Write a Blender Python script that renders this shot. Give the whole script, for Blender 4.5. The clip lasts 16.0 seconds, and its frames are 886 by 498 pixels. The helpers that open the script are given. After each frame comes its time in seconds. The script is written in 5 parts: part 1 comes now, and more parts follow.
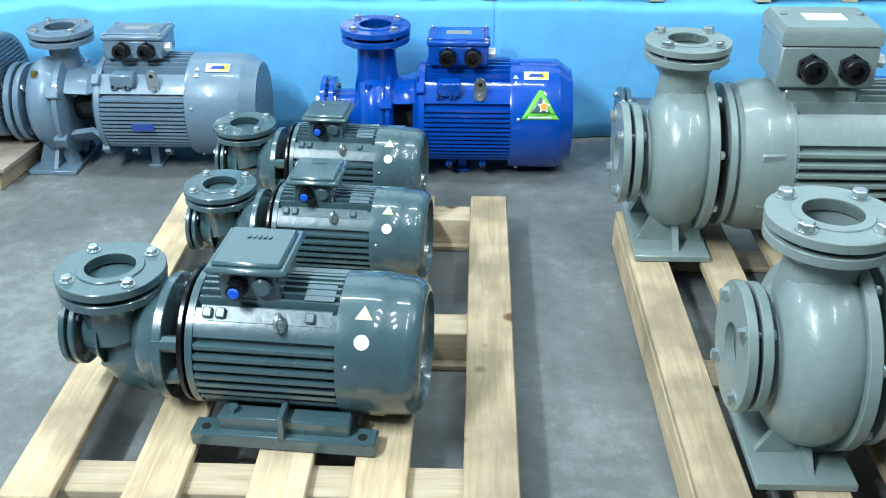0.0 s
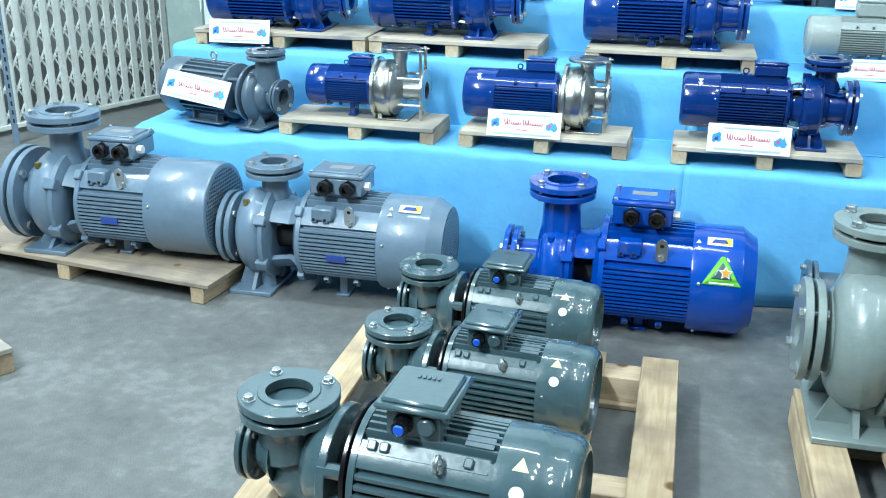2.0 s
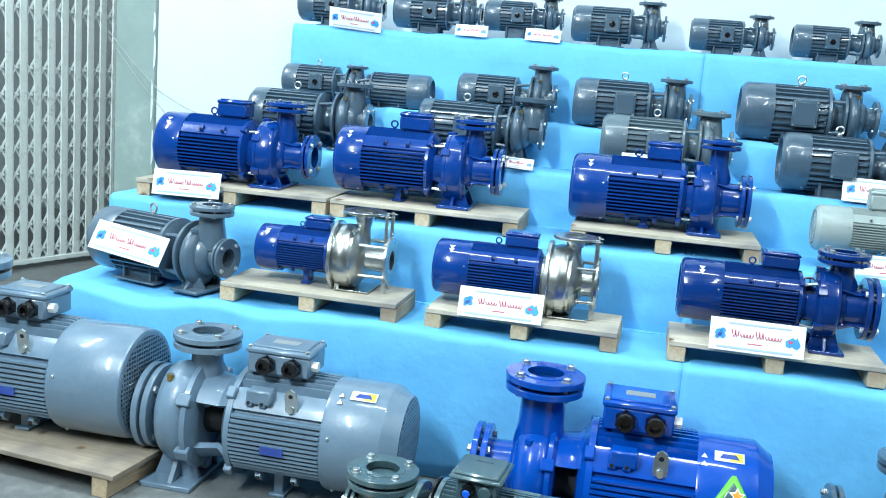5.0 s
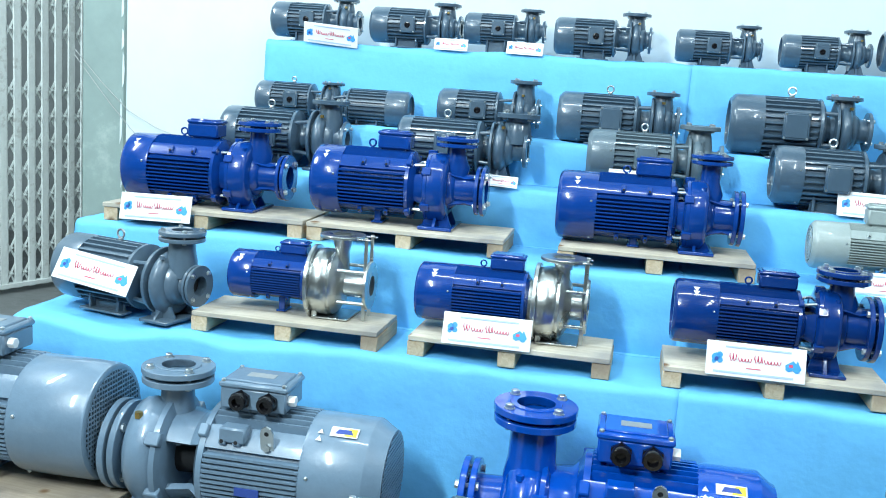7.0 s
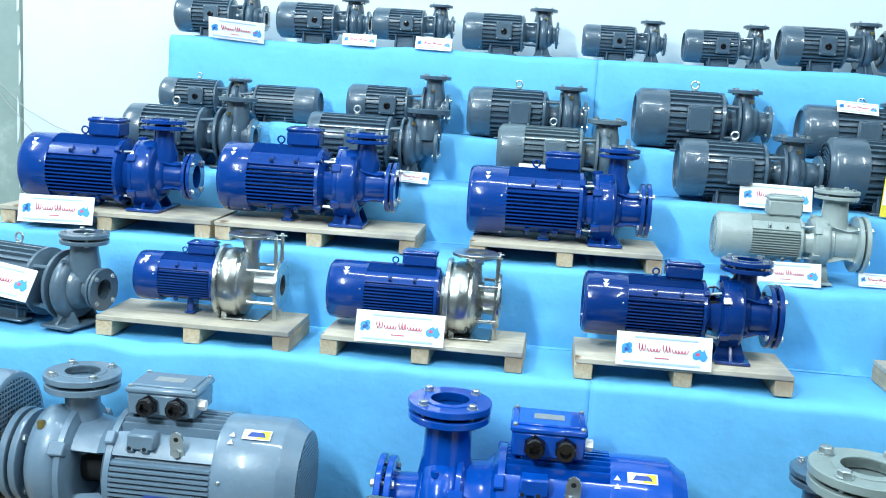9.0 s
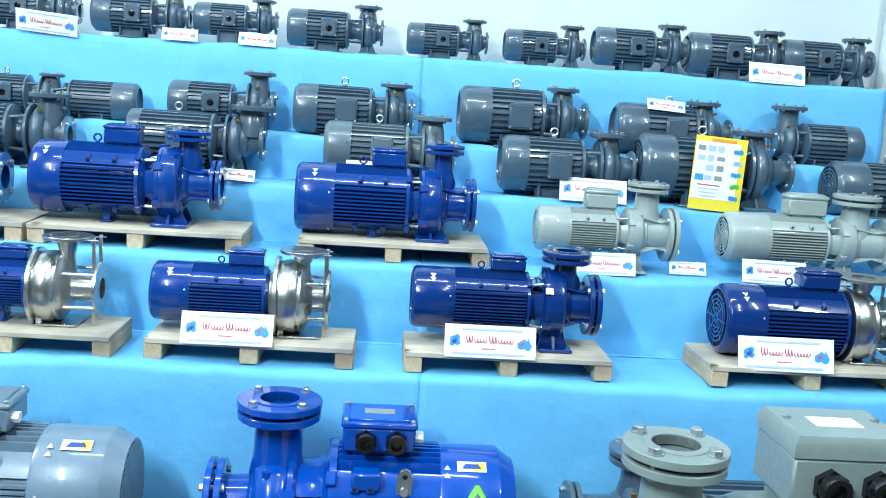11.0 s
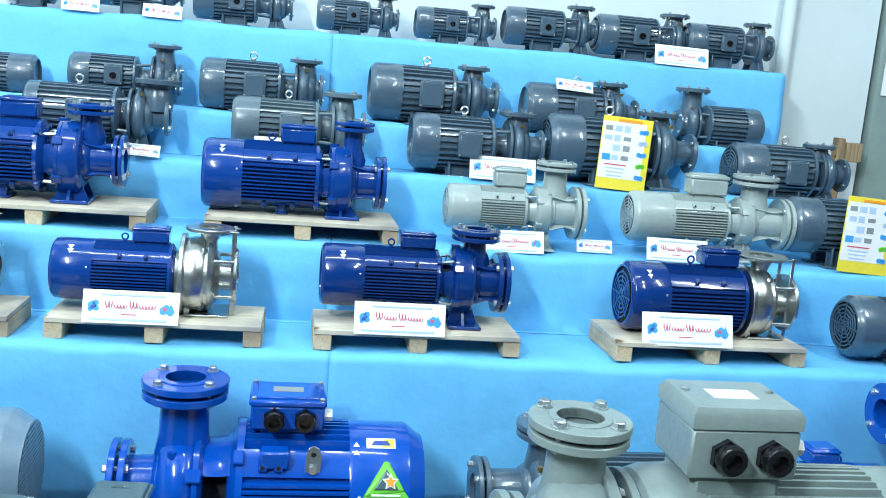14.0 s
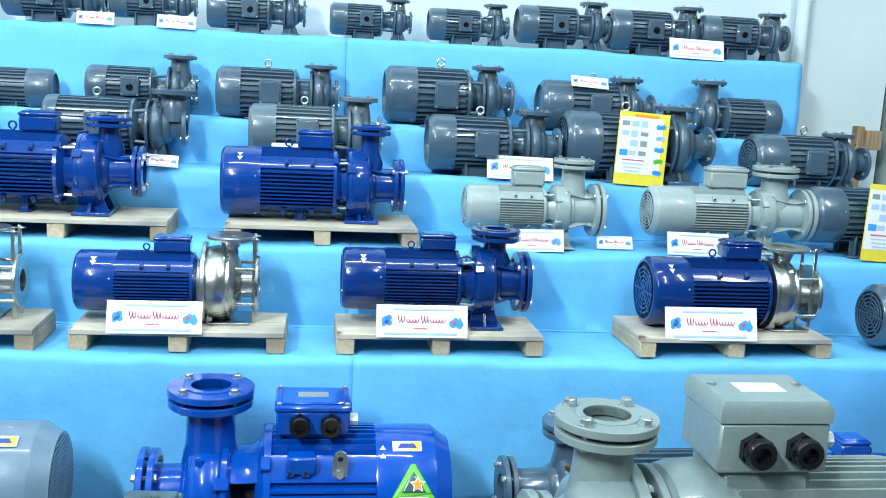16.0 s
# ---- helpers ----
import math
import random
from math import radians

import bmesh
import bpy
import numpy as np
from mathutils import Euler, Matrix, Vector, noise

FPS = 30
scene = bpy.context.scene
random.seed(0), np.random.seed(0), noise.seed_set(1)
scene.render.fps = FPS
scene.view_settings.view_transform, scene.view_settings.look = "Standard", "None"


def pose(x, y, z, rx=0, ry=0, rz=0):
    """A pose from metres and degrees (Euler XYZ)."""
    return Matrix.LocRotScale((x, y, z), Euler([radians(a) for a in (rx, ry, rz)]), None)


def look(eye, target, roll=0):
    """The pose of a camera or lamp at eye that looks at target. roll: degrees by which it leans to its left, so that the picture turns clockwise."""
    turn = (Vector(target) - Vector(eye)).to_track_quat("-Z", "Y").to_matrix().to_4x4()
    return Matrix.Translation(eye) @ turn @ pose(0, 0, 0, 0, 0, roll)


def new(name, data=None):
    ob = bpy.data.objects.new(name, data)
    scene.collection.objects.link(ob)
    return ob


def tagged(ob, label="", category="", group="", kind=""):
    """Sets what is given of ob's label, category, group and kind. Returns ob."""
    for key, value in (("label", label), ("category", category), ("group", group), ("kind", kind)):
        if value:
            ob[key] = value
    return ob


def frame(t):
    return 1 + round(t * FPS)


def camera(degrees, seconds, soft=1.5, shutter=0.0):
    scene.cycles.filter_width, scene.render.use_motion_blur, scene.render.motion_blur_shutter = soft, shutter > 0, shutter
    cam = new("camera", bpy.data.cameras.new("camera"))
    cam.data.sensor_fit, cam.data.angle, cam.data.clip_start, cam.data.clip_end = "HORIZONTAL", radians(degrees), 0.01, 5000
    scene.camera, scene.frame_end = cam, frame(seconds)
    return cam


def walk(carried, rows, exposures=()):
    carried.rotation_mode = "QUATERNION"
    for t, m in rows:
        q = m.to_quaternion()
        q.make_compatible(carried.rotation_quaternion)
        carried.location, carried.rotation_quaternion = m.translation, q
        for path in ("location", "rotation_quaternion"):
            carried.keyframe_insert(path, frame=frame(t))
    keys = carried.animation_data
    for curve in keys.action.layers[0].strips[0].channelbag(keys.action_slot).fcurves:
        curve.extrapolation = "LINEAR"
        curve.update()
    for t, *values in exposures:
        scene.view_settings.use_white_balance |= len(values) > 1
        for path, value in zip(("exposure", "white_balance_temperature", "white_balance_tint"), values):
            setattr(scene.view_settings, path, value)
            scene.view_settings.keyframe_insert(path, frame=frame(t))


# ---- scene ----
cam = camera(48.3, 16.0, soft=1.0)
PATH = [
    (0, (-0.066, -3.883, 1.595), (-0.13, -2.135, 0.625), -0.1),
    (0.5, (-0.064, -3.898, 1.61), (-0.172, -2.121, 0.699), -0.1),
    (1, (-0.06, -3.916, 1.627), (-0.243, -2.113, 0.78), 0.1),
    (1.5, (-0.05, -3.921, 1.639), (-0.369, -2.111, 0.85), 0.7),
    (2, (-0.043, -3.928, 1.649), (-0.48, -2.112, 0.934), 0.7),
    (2.5, (-0.043, -3.928, 1.653), (-0.52, -2.104, 0.986), 1.5),
    (3, (-0.036, -3.935, 1.663), (-0.493, -2.076, 1.083), 2.7),
    (3.5, (-0.061, -3.838, 1.62), (-0.501, -1.957, 1.105), 3.3),
    (4, (-0.059, -3.836, 1.622), (-0.45, -1.935, 1.139), 4.2),
    (4.5, (-0.116, -3.64, 1.537), (-0.511, -1.728, 1.103), 4.5),
    (5, (-0.197, -3.414, 1.512), (-0.583, -1.486, 1.145), 4.6),
    (7.5, (-0.238, -3.246, 1.521), (-0.586, -1.305, 1.184), 3.8),
    (8, (-0.223, -3.241, 1.523), (-0.562, -1.299, 1.186), 3.5),
    (8.5, (-0.221, -3.224, 1.523), (-0.479, -1.27, 1.185), 3.6),
    (9, (-0.224, -3.23, 1.523), (-0.407, -1.267, 1.186), 3.6),
    (9.5, (-0.215, -3.233, 1.524), (-0.344, -1.265, 1.191), 3.4),
    (10, (-0.206, -3.237, 1.524), (-0.239, -1.264, 1.199), 3.4),
    (12.5, (-0.196, -3.247, 1.523), (0.104, -1.296, 1.2), 4.5),
    (13, (-0.192, -3.245, 1.522), (0.12, -1.296, 1.196), 4.4),
    (13.5, (-0.189, -3.248, 1.521), (0.128, -1.301, 1.191), 4.6),
    (14, (-0.19, -3.247, 1.519), (0.137, -1.305, 1.17), 4.9),
    (14.5, (-0.189, -3.246, 1.517), (0.151, -1.309, 1.15), 5.3),
    (15, (-0.191, -3.243, 1.517), (0.142, -1.306, 1.147), 5.3),
    (15.5, (-0.192, -3.244, 1.516), (0.127, -1.301, 1.164), 5.0),
    (16, (-0.195, -3.244, 1.518), (0.095, -1.296, 1.169), 3.0),
]
walk(cam, [(t, look(eye, target, roll)) for t, eye, target, roll in PATH])

# ---- light ----
world = bpy.data.worlds.new("hall_air")
scene.world = world
world.use_nodes = True
world.node_tree.nodes["Background"].inputs[0].default_value = (0.72, 0.93, 1.0, 1)
world.node_tree.nodes["Background"].inputs[1].default_value = 0.5
scene.view_settings.exposure = 0.0


def area_lamp(name, eye, target, sx, sy, watts, colour=(0.78, 0.94, 1.0)):
    data = bpy.data.lights.new(name, "AREA")
    data.shape, data.size, data.size_y, data.energy, data.color = "RECTANGLE", sx, sy, watts, colour
    ob = new(name, data)
    ob.matrix_world = look(eye, target)
    return ob


for i in range(4):
    area_lamp("unseen_lamp", (-2.6, -4.95 + 0.5 * i, 4.05 + 0.17 * i), (0.2, 0.2, 0.6), 0.18, 0.26, 90)
for i in range(3):
    area_lamp("unseen_lamp", (1.4, -4.3 + 0.9 * i, 4.5), (0.4, 0.4, 0.8), 0.14, 0.5, 20)
area_lamp("unseen_lamp", (-0.4, -0.9, 4.6), (-0.3, 0.9, 0.8), 3.2, 0.14, 92)
# added fill without a known source, brightens the gate and left floor
area_lamp("unseen_lamp", (-4.2, -0.4, 4.4), (-3.9, 1.2, 0.8), 0.14, 1.6, 185)
# added fill without a known source, brightens the right wall and steps
area_lamp("unseen_lamp", (3.2, -2.0, 4.4), (2.4, 1.2, 1.2), 0.14, 1.6, 110)


# ---- materials ----
def material(name, base, rough=0.5, metal=0.0, grain=40.0, vary=0.12, bump=0.05, bumpscale=120.0, coat=0.0, wear=None, weargain=0.0):
    m = bpy.data.materials.new(name)
    m.use_nodes = True
    nt = m.node_tree
    b = nt.nodes["Principled BSDF"]
    geo = nt.nodes.new("ShaderNodeNewGeometry")
    n1 = nt.nodes.new("ShaderNodeTexNoise")
    n1.inputs["Scale"].default_value, n1.inputs["Detail"].default_value, n1.inputs["Roughness"].default_value = grain, 8, 0.66
    n2 = nt.nodes.new("ShaderNodeTexNoise")
    n2.inputs["Scale"].default_value, n2.inputs["Detail"].default_value = grain * 0.13, 3
    add = nt.nodes.new("ShaderNodeMath")
    add.operation = "ADD"
    ramp = nt.nodes.new("ShaderNodeMapRange")
    ramp.inputs[1].default_value, ramp.inputs[2].default_value = 0.6, 1.4
    ramp.inputs[3].default_value, ramp.inputs[4].default_value = 1 - vary, 1 + vary
    mul = nt.nodes.new("ShaderNodeMix")
    mul.data_type, mul.blend_type = "RGBA", "MULTIPLY"
    mul.inputs[0].default_value = 1
    mul.inputs[6].default_value = (*base, 1)
    link = nt.links.new
    for n in (n1, n2):
        link(geo.outputs["Position"], n.inputs["Vector"])
    link(n1.outputs[0], add.inputs[0])
    link(n2.outputs[0], add.inputs[1])
    link(add.outputs[0], ramp.inputs[0])
    link(ramp.outputs[0], mul.inputs[7])
    col = mul.outputs[2]
    if wear:
        w = nt.nodes.new("ShaderNodeMapRange")
        w.inputs[1].default_value, w.inputs[2].default_value = 1.08, 1.3
        w.inputs[4].default_value = weargain
        mix = nt.nodes.new("ShaderNodeMix")
        mix.data_type = "RGBA"
        mix.inputs[7].default_value = (*wear, 1)
        link(add.outputs[0], w.inputs[0])
        link(w.outputs[0], mix.inputs[0])
        link(col, mix.inputs[6])
        col = mix.outputs[2]
    link(col, b.inputs["Base Color"])
    rr = nt.nodes.new("ShaderNodeMapRange")
    rr.inputs[3].default_value, rr.inputs[4].default_value = max(0.02, rough - 0.07), rough + 0.07
    link(n2.outputs[0], rr.inputs[0])
    link(rr.outputs[0], b.inputs["Roughness"])
    b.inputs["Metallic"].default_value = metal
    b.inputs["Coat Weight"].default_value = coat
    b.inputs["Coat Roughness"].default_value = 0.06
    if bump:
        n3 = nt.nodes.new("ShaderNodeTexNoise")
        n3.inputs["Scale"].default_value, n3.inputs["Detail"].default_value = bumpscale, 4
        link(geo.outputs["Position"], n3.inputs["Vector"])
        bp = nt.nodes.new("ShaderNodeBump")
        bp.inputs["Strength"].default_value, bp.inputs["Distance"].default_value = bump, 0.01
        link(n3.outputs[0], bp.inputs["Height"])
        link(bp.outputs[0], b.inputs["Normal"])
    return m


def wood(name, base, dark, axis=0):
    m = bpy.data.materials.new(name)
    m.use_nodes = True
    nt = m.node_tree
    b = nt.nodes["Principled BSDF"]
    tc = nt.nodes.new("ShaderNodeTexCoord")
    info = nt.nodes.new("ShaderNodeObjectInfo")
    mp = nt.nodes.new("ShaderNodeMapping")
    s = [22.0, 22.0, 22.0]
    s[axis] = 1.6
    mp.inputs["Scale"].default_value = s
    shift = nt.nodes.new("ShaderNodeVectorMath")
    shift.operation = "ADD"
    wave = nt.nodes.new("ShaderNodeTexNoise")
    wave.inputs["Scale"].default_value, wave.inputs["Detail"].default_value, wave.inputs["Distortion"].default_value = 2.2, 6, 1.2
    fine = nt.nodes.new("ShaderNodeTexNoise")
    fine.inputs["Scale"].default_value = 9
    mix = nt.nodes.new("ShaderNodeMix")
    mix.data_type = "RGBA"
    mix.inputs[6].default_value, mix.inputs[7].default_value = (*base, 1), (*dark, 1)
    ramp = nt.nodes.new("ShaderNodeMapRange")
    ramp.inputs[1].default_value, ramp.inputs[2].default_value = 0.36, 0.80
    hue = nt.nodes.new("ShaderNodeHueSaturation")
    val = nt.nodes.new("ShaderNodeMapRange")
    val.inputs[3].default_value, val.inputs[4].default_value = 0.78, 1.15
    link = nt.links.new
    link(tc.outputs["Object"], mp.inputs["Vector"])
    link(mp.outputs[0], shift.inputs[0])
    link(info.outputs["Random"], shift.inputs[1])
    link(shift.outputs[0], wave.inputs["Vector"])
    link(mp.outputs[0], fine.inputs["Vector"])
    link(wave.outputs[0], ramp.inputs[0])
    link(ramp.outputs[0], mix.inputs[0])
    dirt = nt.nodes.new("ShaderNodeTexNoise")
    dirt.inputs["Scale"].default_value, dirt.inputs["Detail"].default_value = 5, 5
    link(tc.outputs["Object"], dirt.inputs["Vector"])
    dr = nt.nodes.new("ShaderNodeMapRange")
    dr.inputs[1].default_value, dr.inputs[2].default_value, dr.inputs[4].default_value = 0.44, 0.70, 0.8
    link(dirt.outputs[0], dr.inputs[0])
    soil = nt.nodes.new("ShaderNodeMix")
    soil.data_type = "RGBA"
    soil.inputs[7].default_value = (dark[0] * 0.62, dark[1] * 0.68, dark[2] * 0.85, 1)
    link(dr.outputs[0], soil.inputs[0])
    link(mix.outputs[2], soil.inputs[6])
    knots = nt.nodes.new("ShaderNodeTexVoronoi")
    knots.inputs["Scale"].default_value = 4.5
    link(tc.outputs["Object"], knots.inputs["Vector"])
    kr = nt.nodes.new("ShaderNodeMapRange")
    kr.inputs[1].default_value, kr.inputs[2].default_value = 0.12, 0.07
    link(knots.outputs["Distance"], kr.inputs[0])
    knot = nt.nodes.new("ShaderNodeMix")
    knot.data_type = "RGBA"
    knot.inputs[7].default_value = (0.16, 0.08, 0.03, 1)
    link(kr.outputs[0], knot.inputs[0])
    link(soil.outputs[2], knot.inputs[6])
    link(knot.outputs[2], hue.inputs["Color"])
    link(info.outputs["Random"], val.inputs[0])
    link(val.outputs[0], hue.inputs["Value"])
    link(hue.outputs[0], b.inputs["Base Color"])
    b.inputs["Roughness"].default_value = 0.75
    bp = nt.nodes.new("ShaderNodeBump")
    bp.inputs["Strength"].default_value, bp.inputs["Distance"].default_value = 0.25, 0.004
    link(fine.outputs[0], bp.inputs["Height"])
    link(bp.outputs[0], b.inputs["Normal"])
    return m


BLUE = material("royal_blue_paint", (0.003, 0.042, 0.232), 0.22, coat=0.9, bump=0.06, bumpscale=60)
NAVY = material("navy_blue_paint", (0.002, 0.029, 0.165), 0.22, coat=0.9, bump=0.06, bumpscale=60)
COBALT = material("cobalt_blue_paint", (0.001, 0.066, 0.40), 0.24, coat=0.8, bump=0.07, bumpscale=50)
for paint in (BLUE, NAVY, COBALT):
    paint.node_tree.nodes["Principled BSDF"].inputs["Specular IOR Level"].default_value = 0.18
SLATE = material("slate_grey_paint", (0.056, 0.096, 0.140), 0.32, coat=0.7, bump=0.1, bumpscale=90, wear=(0.12, 0.15, 0.17), weargain=0.35)
MIDSLATE = material("blue_slate_paint", (0.085, 0.132, 0.180), 0.34, coat=0.7, bump=0.08, bumpscale=80)
GREY = material("mid_grey_paint", (0.105, 0.15, 0.182), 0.3, coat=0.3, bump=0.08)
PALE = material("pale_grey_paint", (0.31, 0.37, 0.365), 0.34, coat=0.3, bump=0.1, bumpscale=70)
BGREY = material("blue_grey_paint", (0.14, 0.215, 0.295), 0.38, coat=0.6, bump=0.08, bumpscale=70)
GREEN = material("dark_green_grey_paint", (0.058, 0.110, 0.130), 0.28, coat=1.0, bump=0.07, bumpscale=60, wear=(0.09, 0.13, 0.14), weargain=0.3)
STONE = material("light_grey_green_paint", (0.225, 0.285, 0.282), 0.33, coat=0.3, bump=0.12, bumpscale=60)
STEEL = material("polished_steel", (0.55, 0.57, 0.56), 0.29, 1.0, bump=0.04)
ZINC = material("zinc_plated_steel", (0.55, 0.60, 0.62), 0.3, 0.9, bump=0.05)
BRASS = material("brass", (0.45, 0.30, 0.10), 0.3, 0.9)
BLACK = material("black_plastic", (0.006, 0.006, 0.008), 0.2, bump=0.03)
# near-black that stands for the shade inside holes, bores and gaps
DARK = material("cavity_shade_black", (0.010, 0.011, 0.013), 0.7)
BLUEPLUG = material("blue_plastic", (0.01, 0.12, 0.75), 0.3)
WHITE = material("white_card", (0.80, 0.80, 0.80), 0.45, vary=0.03, bump=0)
PINK = material("pink_print", (0.62, 0.08, 0.16), 0.5, bump=0)
CYAN = material("sky_blue_print", (0.05, 0.32, 0.72), 0.5, bump=0)
INDIGO = material("dark_blue_print", (0.03, 0.07, 0.32), 0.5, bump=0)
PALEPRINT = material("pale_blue_print", (0.42, 0.55, 0.75), 0.5, bump=0)
LIME = material("green_sticker", (0.14, 0.55, 0.05), 0.35, bump=0)
YELLOW = material("yellow_print", (0.82, 0.66, 0.06), 0.4, bump=0)
ORANGE = material("orange_print", (0.85, 0.33, 0.03), 0.4, bump=0)
PALELIME = material("pale_green_print", (0.62, 0.76, 0.36), 0.45, bump=0)
PLATE = material("metal_nameplate", (0.30, 0.33, 0.35), 0.5, 0.3)
PLANK = wood("pallet_pine_y", (0.64, 0.50, 0.33), (0.44, 0.30, 0.17), 1)
PLANKX = wood("pallet_pine_x", (0.60, 0.48, 0.34), (0.42, 0.30, 0.18), 0)
PLY = wood("plywood", (0.60, 0.54, 0.44), (0.43, 0.37, 0.28), 0)
BROWN = wood("brown_fibre_board", (0.40, 0.33, 0.25), (0.27, 0.21, 0.15), 0)
BEAM = wood("weathered_beam", (0.34, 0.24, 0.14), (0.15, 0.10, 0.06), 2)
CONCRETE = material("concrete_floor", (0.150, 0.160, 0.160), 0.5, grain=15, vary=0.42, bump=0.25, bumpscale=140, wear=(0.25, 0.265, 0.265), weargain=0.6)
CLOTH = material("light_blue_cloth", (0.13, 0.46, 0.80), 0.75, grain=7, vary=0.16, bump=0.20, bumpscale=34, wear=(0.10, 0.37, 0.66), weargain=0.5)
PLASTER = material("white_wall_paint", (0.59, 0.67, 0.70), 0.7, grain=6, vary=0.05, bump=0.05, bumpscale=40)
PILLAR = material("grey_green_paint", (0.235, 0.31, 0.295), 0.6, grain=7, vary=0.16, bump=0.08, bumpscale=30, wear=(0.5, 0.55, 0.53), weargain=0.4)
GATE = material("pale_gate_paint", (0.72, 0.77, 0.75), 0.45, grain=30, vary=0.15, bump=0.08, wear=(0.22, 0.20, 0.17), weargain=0.5)
CABLE = material("grey_cable_sheath", (0.34, 0.36, 0.35), 0.5)
# kept dull so the added walls reflect little into the paint
SHED = material("dull_hall_wall", (0.27, 0.29, 0.29), 0.75, grain=5, vary=0.2)
ROOF = material("added_ceiling", (0.55, 0.58, 0.58), 0.7, grain=3)


# ---- mesh helpers ----
class Shape:
    """Gathers points and faces for one mesh."""

    def __init__(self):
        self.v, self.f = [], []

    def add(self, pts, faces):
        k = len(self.v)
        self.v += [tuple(p) for p in pts]
        self.f += [tuple(i + k for i in f) for f in faces]
        return self

    def box(self, c, s, bev=0.0, m=None):
        hx, hy, hz = s[0] / 2, s[1] / 2, s[2] / 2
        b = min(bev, hx * 0.9, hy * 0.9, hz * 0.9)
        if b <= 0:
            p = [(x * hx, y * hy, z * hz) for z in (-1, 1) for x, y in ((-1, -1), (1, -1), (1, 1), (-1, 1))]
            f = [(3, 2, 1, 0), (4, 5, 6, 7), (0, 1, 5, 4), (1, 2, 6, 5), (2, 3, 7, 6), (3, 0, 4, 7)]
        else:
            ring = ((-1, -1, 1, 0), (-1, -1, 0, 1), (1, -1, 0, 1), (1, -1, 1, 0), (1, 1, 1, 0), (1, 1, 0, 1), (-1, 1, 0, 1), (-1, 1, 1, 0))
            p = []
            for z, inset in ((-hz, b), (-hz + b, 0), (hz - b, 0), (hz, b)):
                for sx, sy, kx, ky in ring:
                    p.append((sx * (hx - b if ky else hx - inset), sy * (hy - b if kx else hy - inset), z))
            order = [0, 1, 2, 3, 4, 5, 6, 7]
            f = [tuple(reversed(order)), tuple(24 + i for i in order)]
            for r in range(3):
                for i in range(8):
                    j = (i + 1) % 8
                    f.append((r * 8 + i, r * 8 + j, r * 8 + 8 + j, r * 8 + 8 + i))
        c = Vector(c)
        pts = [(m @ Vector(q) if m else Vector(q)) + c for q in p]
        return self.add(pts, f)

    def lathe(self, prof, seg=24, at=(0, 0, 0), axis="X", closed=False):
        """Turns a profile of (along, radius) round an axis."""
        pts, faces = [], []
        n = len(prof)
        for a, r in prof:
            for k in range(seg):
                t = 2 * math.pi * k / seg
                u, w = r * math.cos(t), r * math.sin(t)
                pts.append((at[0] + a, at[1] + u, at[2] + w) if axis == "X" else (at[0] + u, at[1] + w, at[2] + a) if axis == "Z" else (at[0] + w, at[1] + a, at[2] + u))
        rows = n if closed else n - 1
        for i in range(rows):
            for k in range(seg):
                a, b = i * seg + k, i * seg + (k + 1) % seg
                c, d = ((i + 1) % n) * seg + (k + 1) % seg, ((i + 1) % n) * seg + k
                faces.append((a, d, c, b))
        if not closed:
            if prof[0][1] > 1e-6:
                faces.append(tuple(range(seg)))
            if prof[-1][1] > 1e-6:
                faces.append(tuple(reversed(range((n - 1) * seg, n * seg))))
        return self.add(pts, faces)

    def ring(self, a0, a1, r0, r1, seg=28, at=(0, 0, 0), axis="X", bev=0.002):
        b = min(bev, abs(a1 - a0) * 0.3)
        return self.lathe([(a0, r0), (a0, r1 - b), (a0 + b, r1), (a1 - b, r1), (a1, r1 - b), (a1, r0)], seg, at, axis, True)

    def tube(self, path, r, seg=8, cap=True):
        path = [Vector(p) for p in path]
        pts, faces = [], []
        for i, p in enumerate(path):
            d = (path[min(i + 1, len(path) - 1)] - path[max(i - 1, 0)]).normalized()
            side = d.cross(Vector((0, 0, 1)) if abs(d.z) < 0.9 else Vector((0, 1, 0))).normalized()
            up = side.cross(d)
            rr = r[i] if isinstance(r, (list, tuple)) else r
            for k in range(seg):
                t = 2 * math.pi * k / seg
                pts.append(p + side * rr * math.cos(t) + up * rr * math.sin(t))
        for i in range(len(path) - 1):
            for k in range(seg):
                a, b = i * seg + k, i * seg + (k + 1) % seg
                faces.append((a, b, b + seg, a + seg))
        if cap:
            faces.append(tuple(reversed(range(seg))))
            faces.append(tuple(range((len(path) - 1) * seg, len(path) * seg)))
        return self.add(pts, faces)

    def torus(self, c, R, r, normal="Y", seg=20, sub=8):
        pts, faces = [], []
        for i in range(seg):
            a = 2 * math.pi * i / seg
            for k in range(sub):
                b = 2 * math.pi * k / sub
                u, w, n = (R + r * math.cos(b)) * math.cos(a), (R + r * math.cos(b)) * math.sin(a), r * math.sin(b)
                q = {"X": (n, u, w), "Y": (u, n, w), "Z": (u, w, n)}[normal]
                pts.append((c[0] + q[0], c[1] + q[1], c[2] + q[2]))
        for i in range(seg):
            for k in range(sub):
                a, b = i * sub + k, i * sub + (k + 1) % sub
                c2, d = ((i + 1) % seg) * sub + (k + 1) % sub, ((i + 1) % seg) * sub + k
                faces.append((a, b, c2, d))
        return self.add(pts, faces)

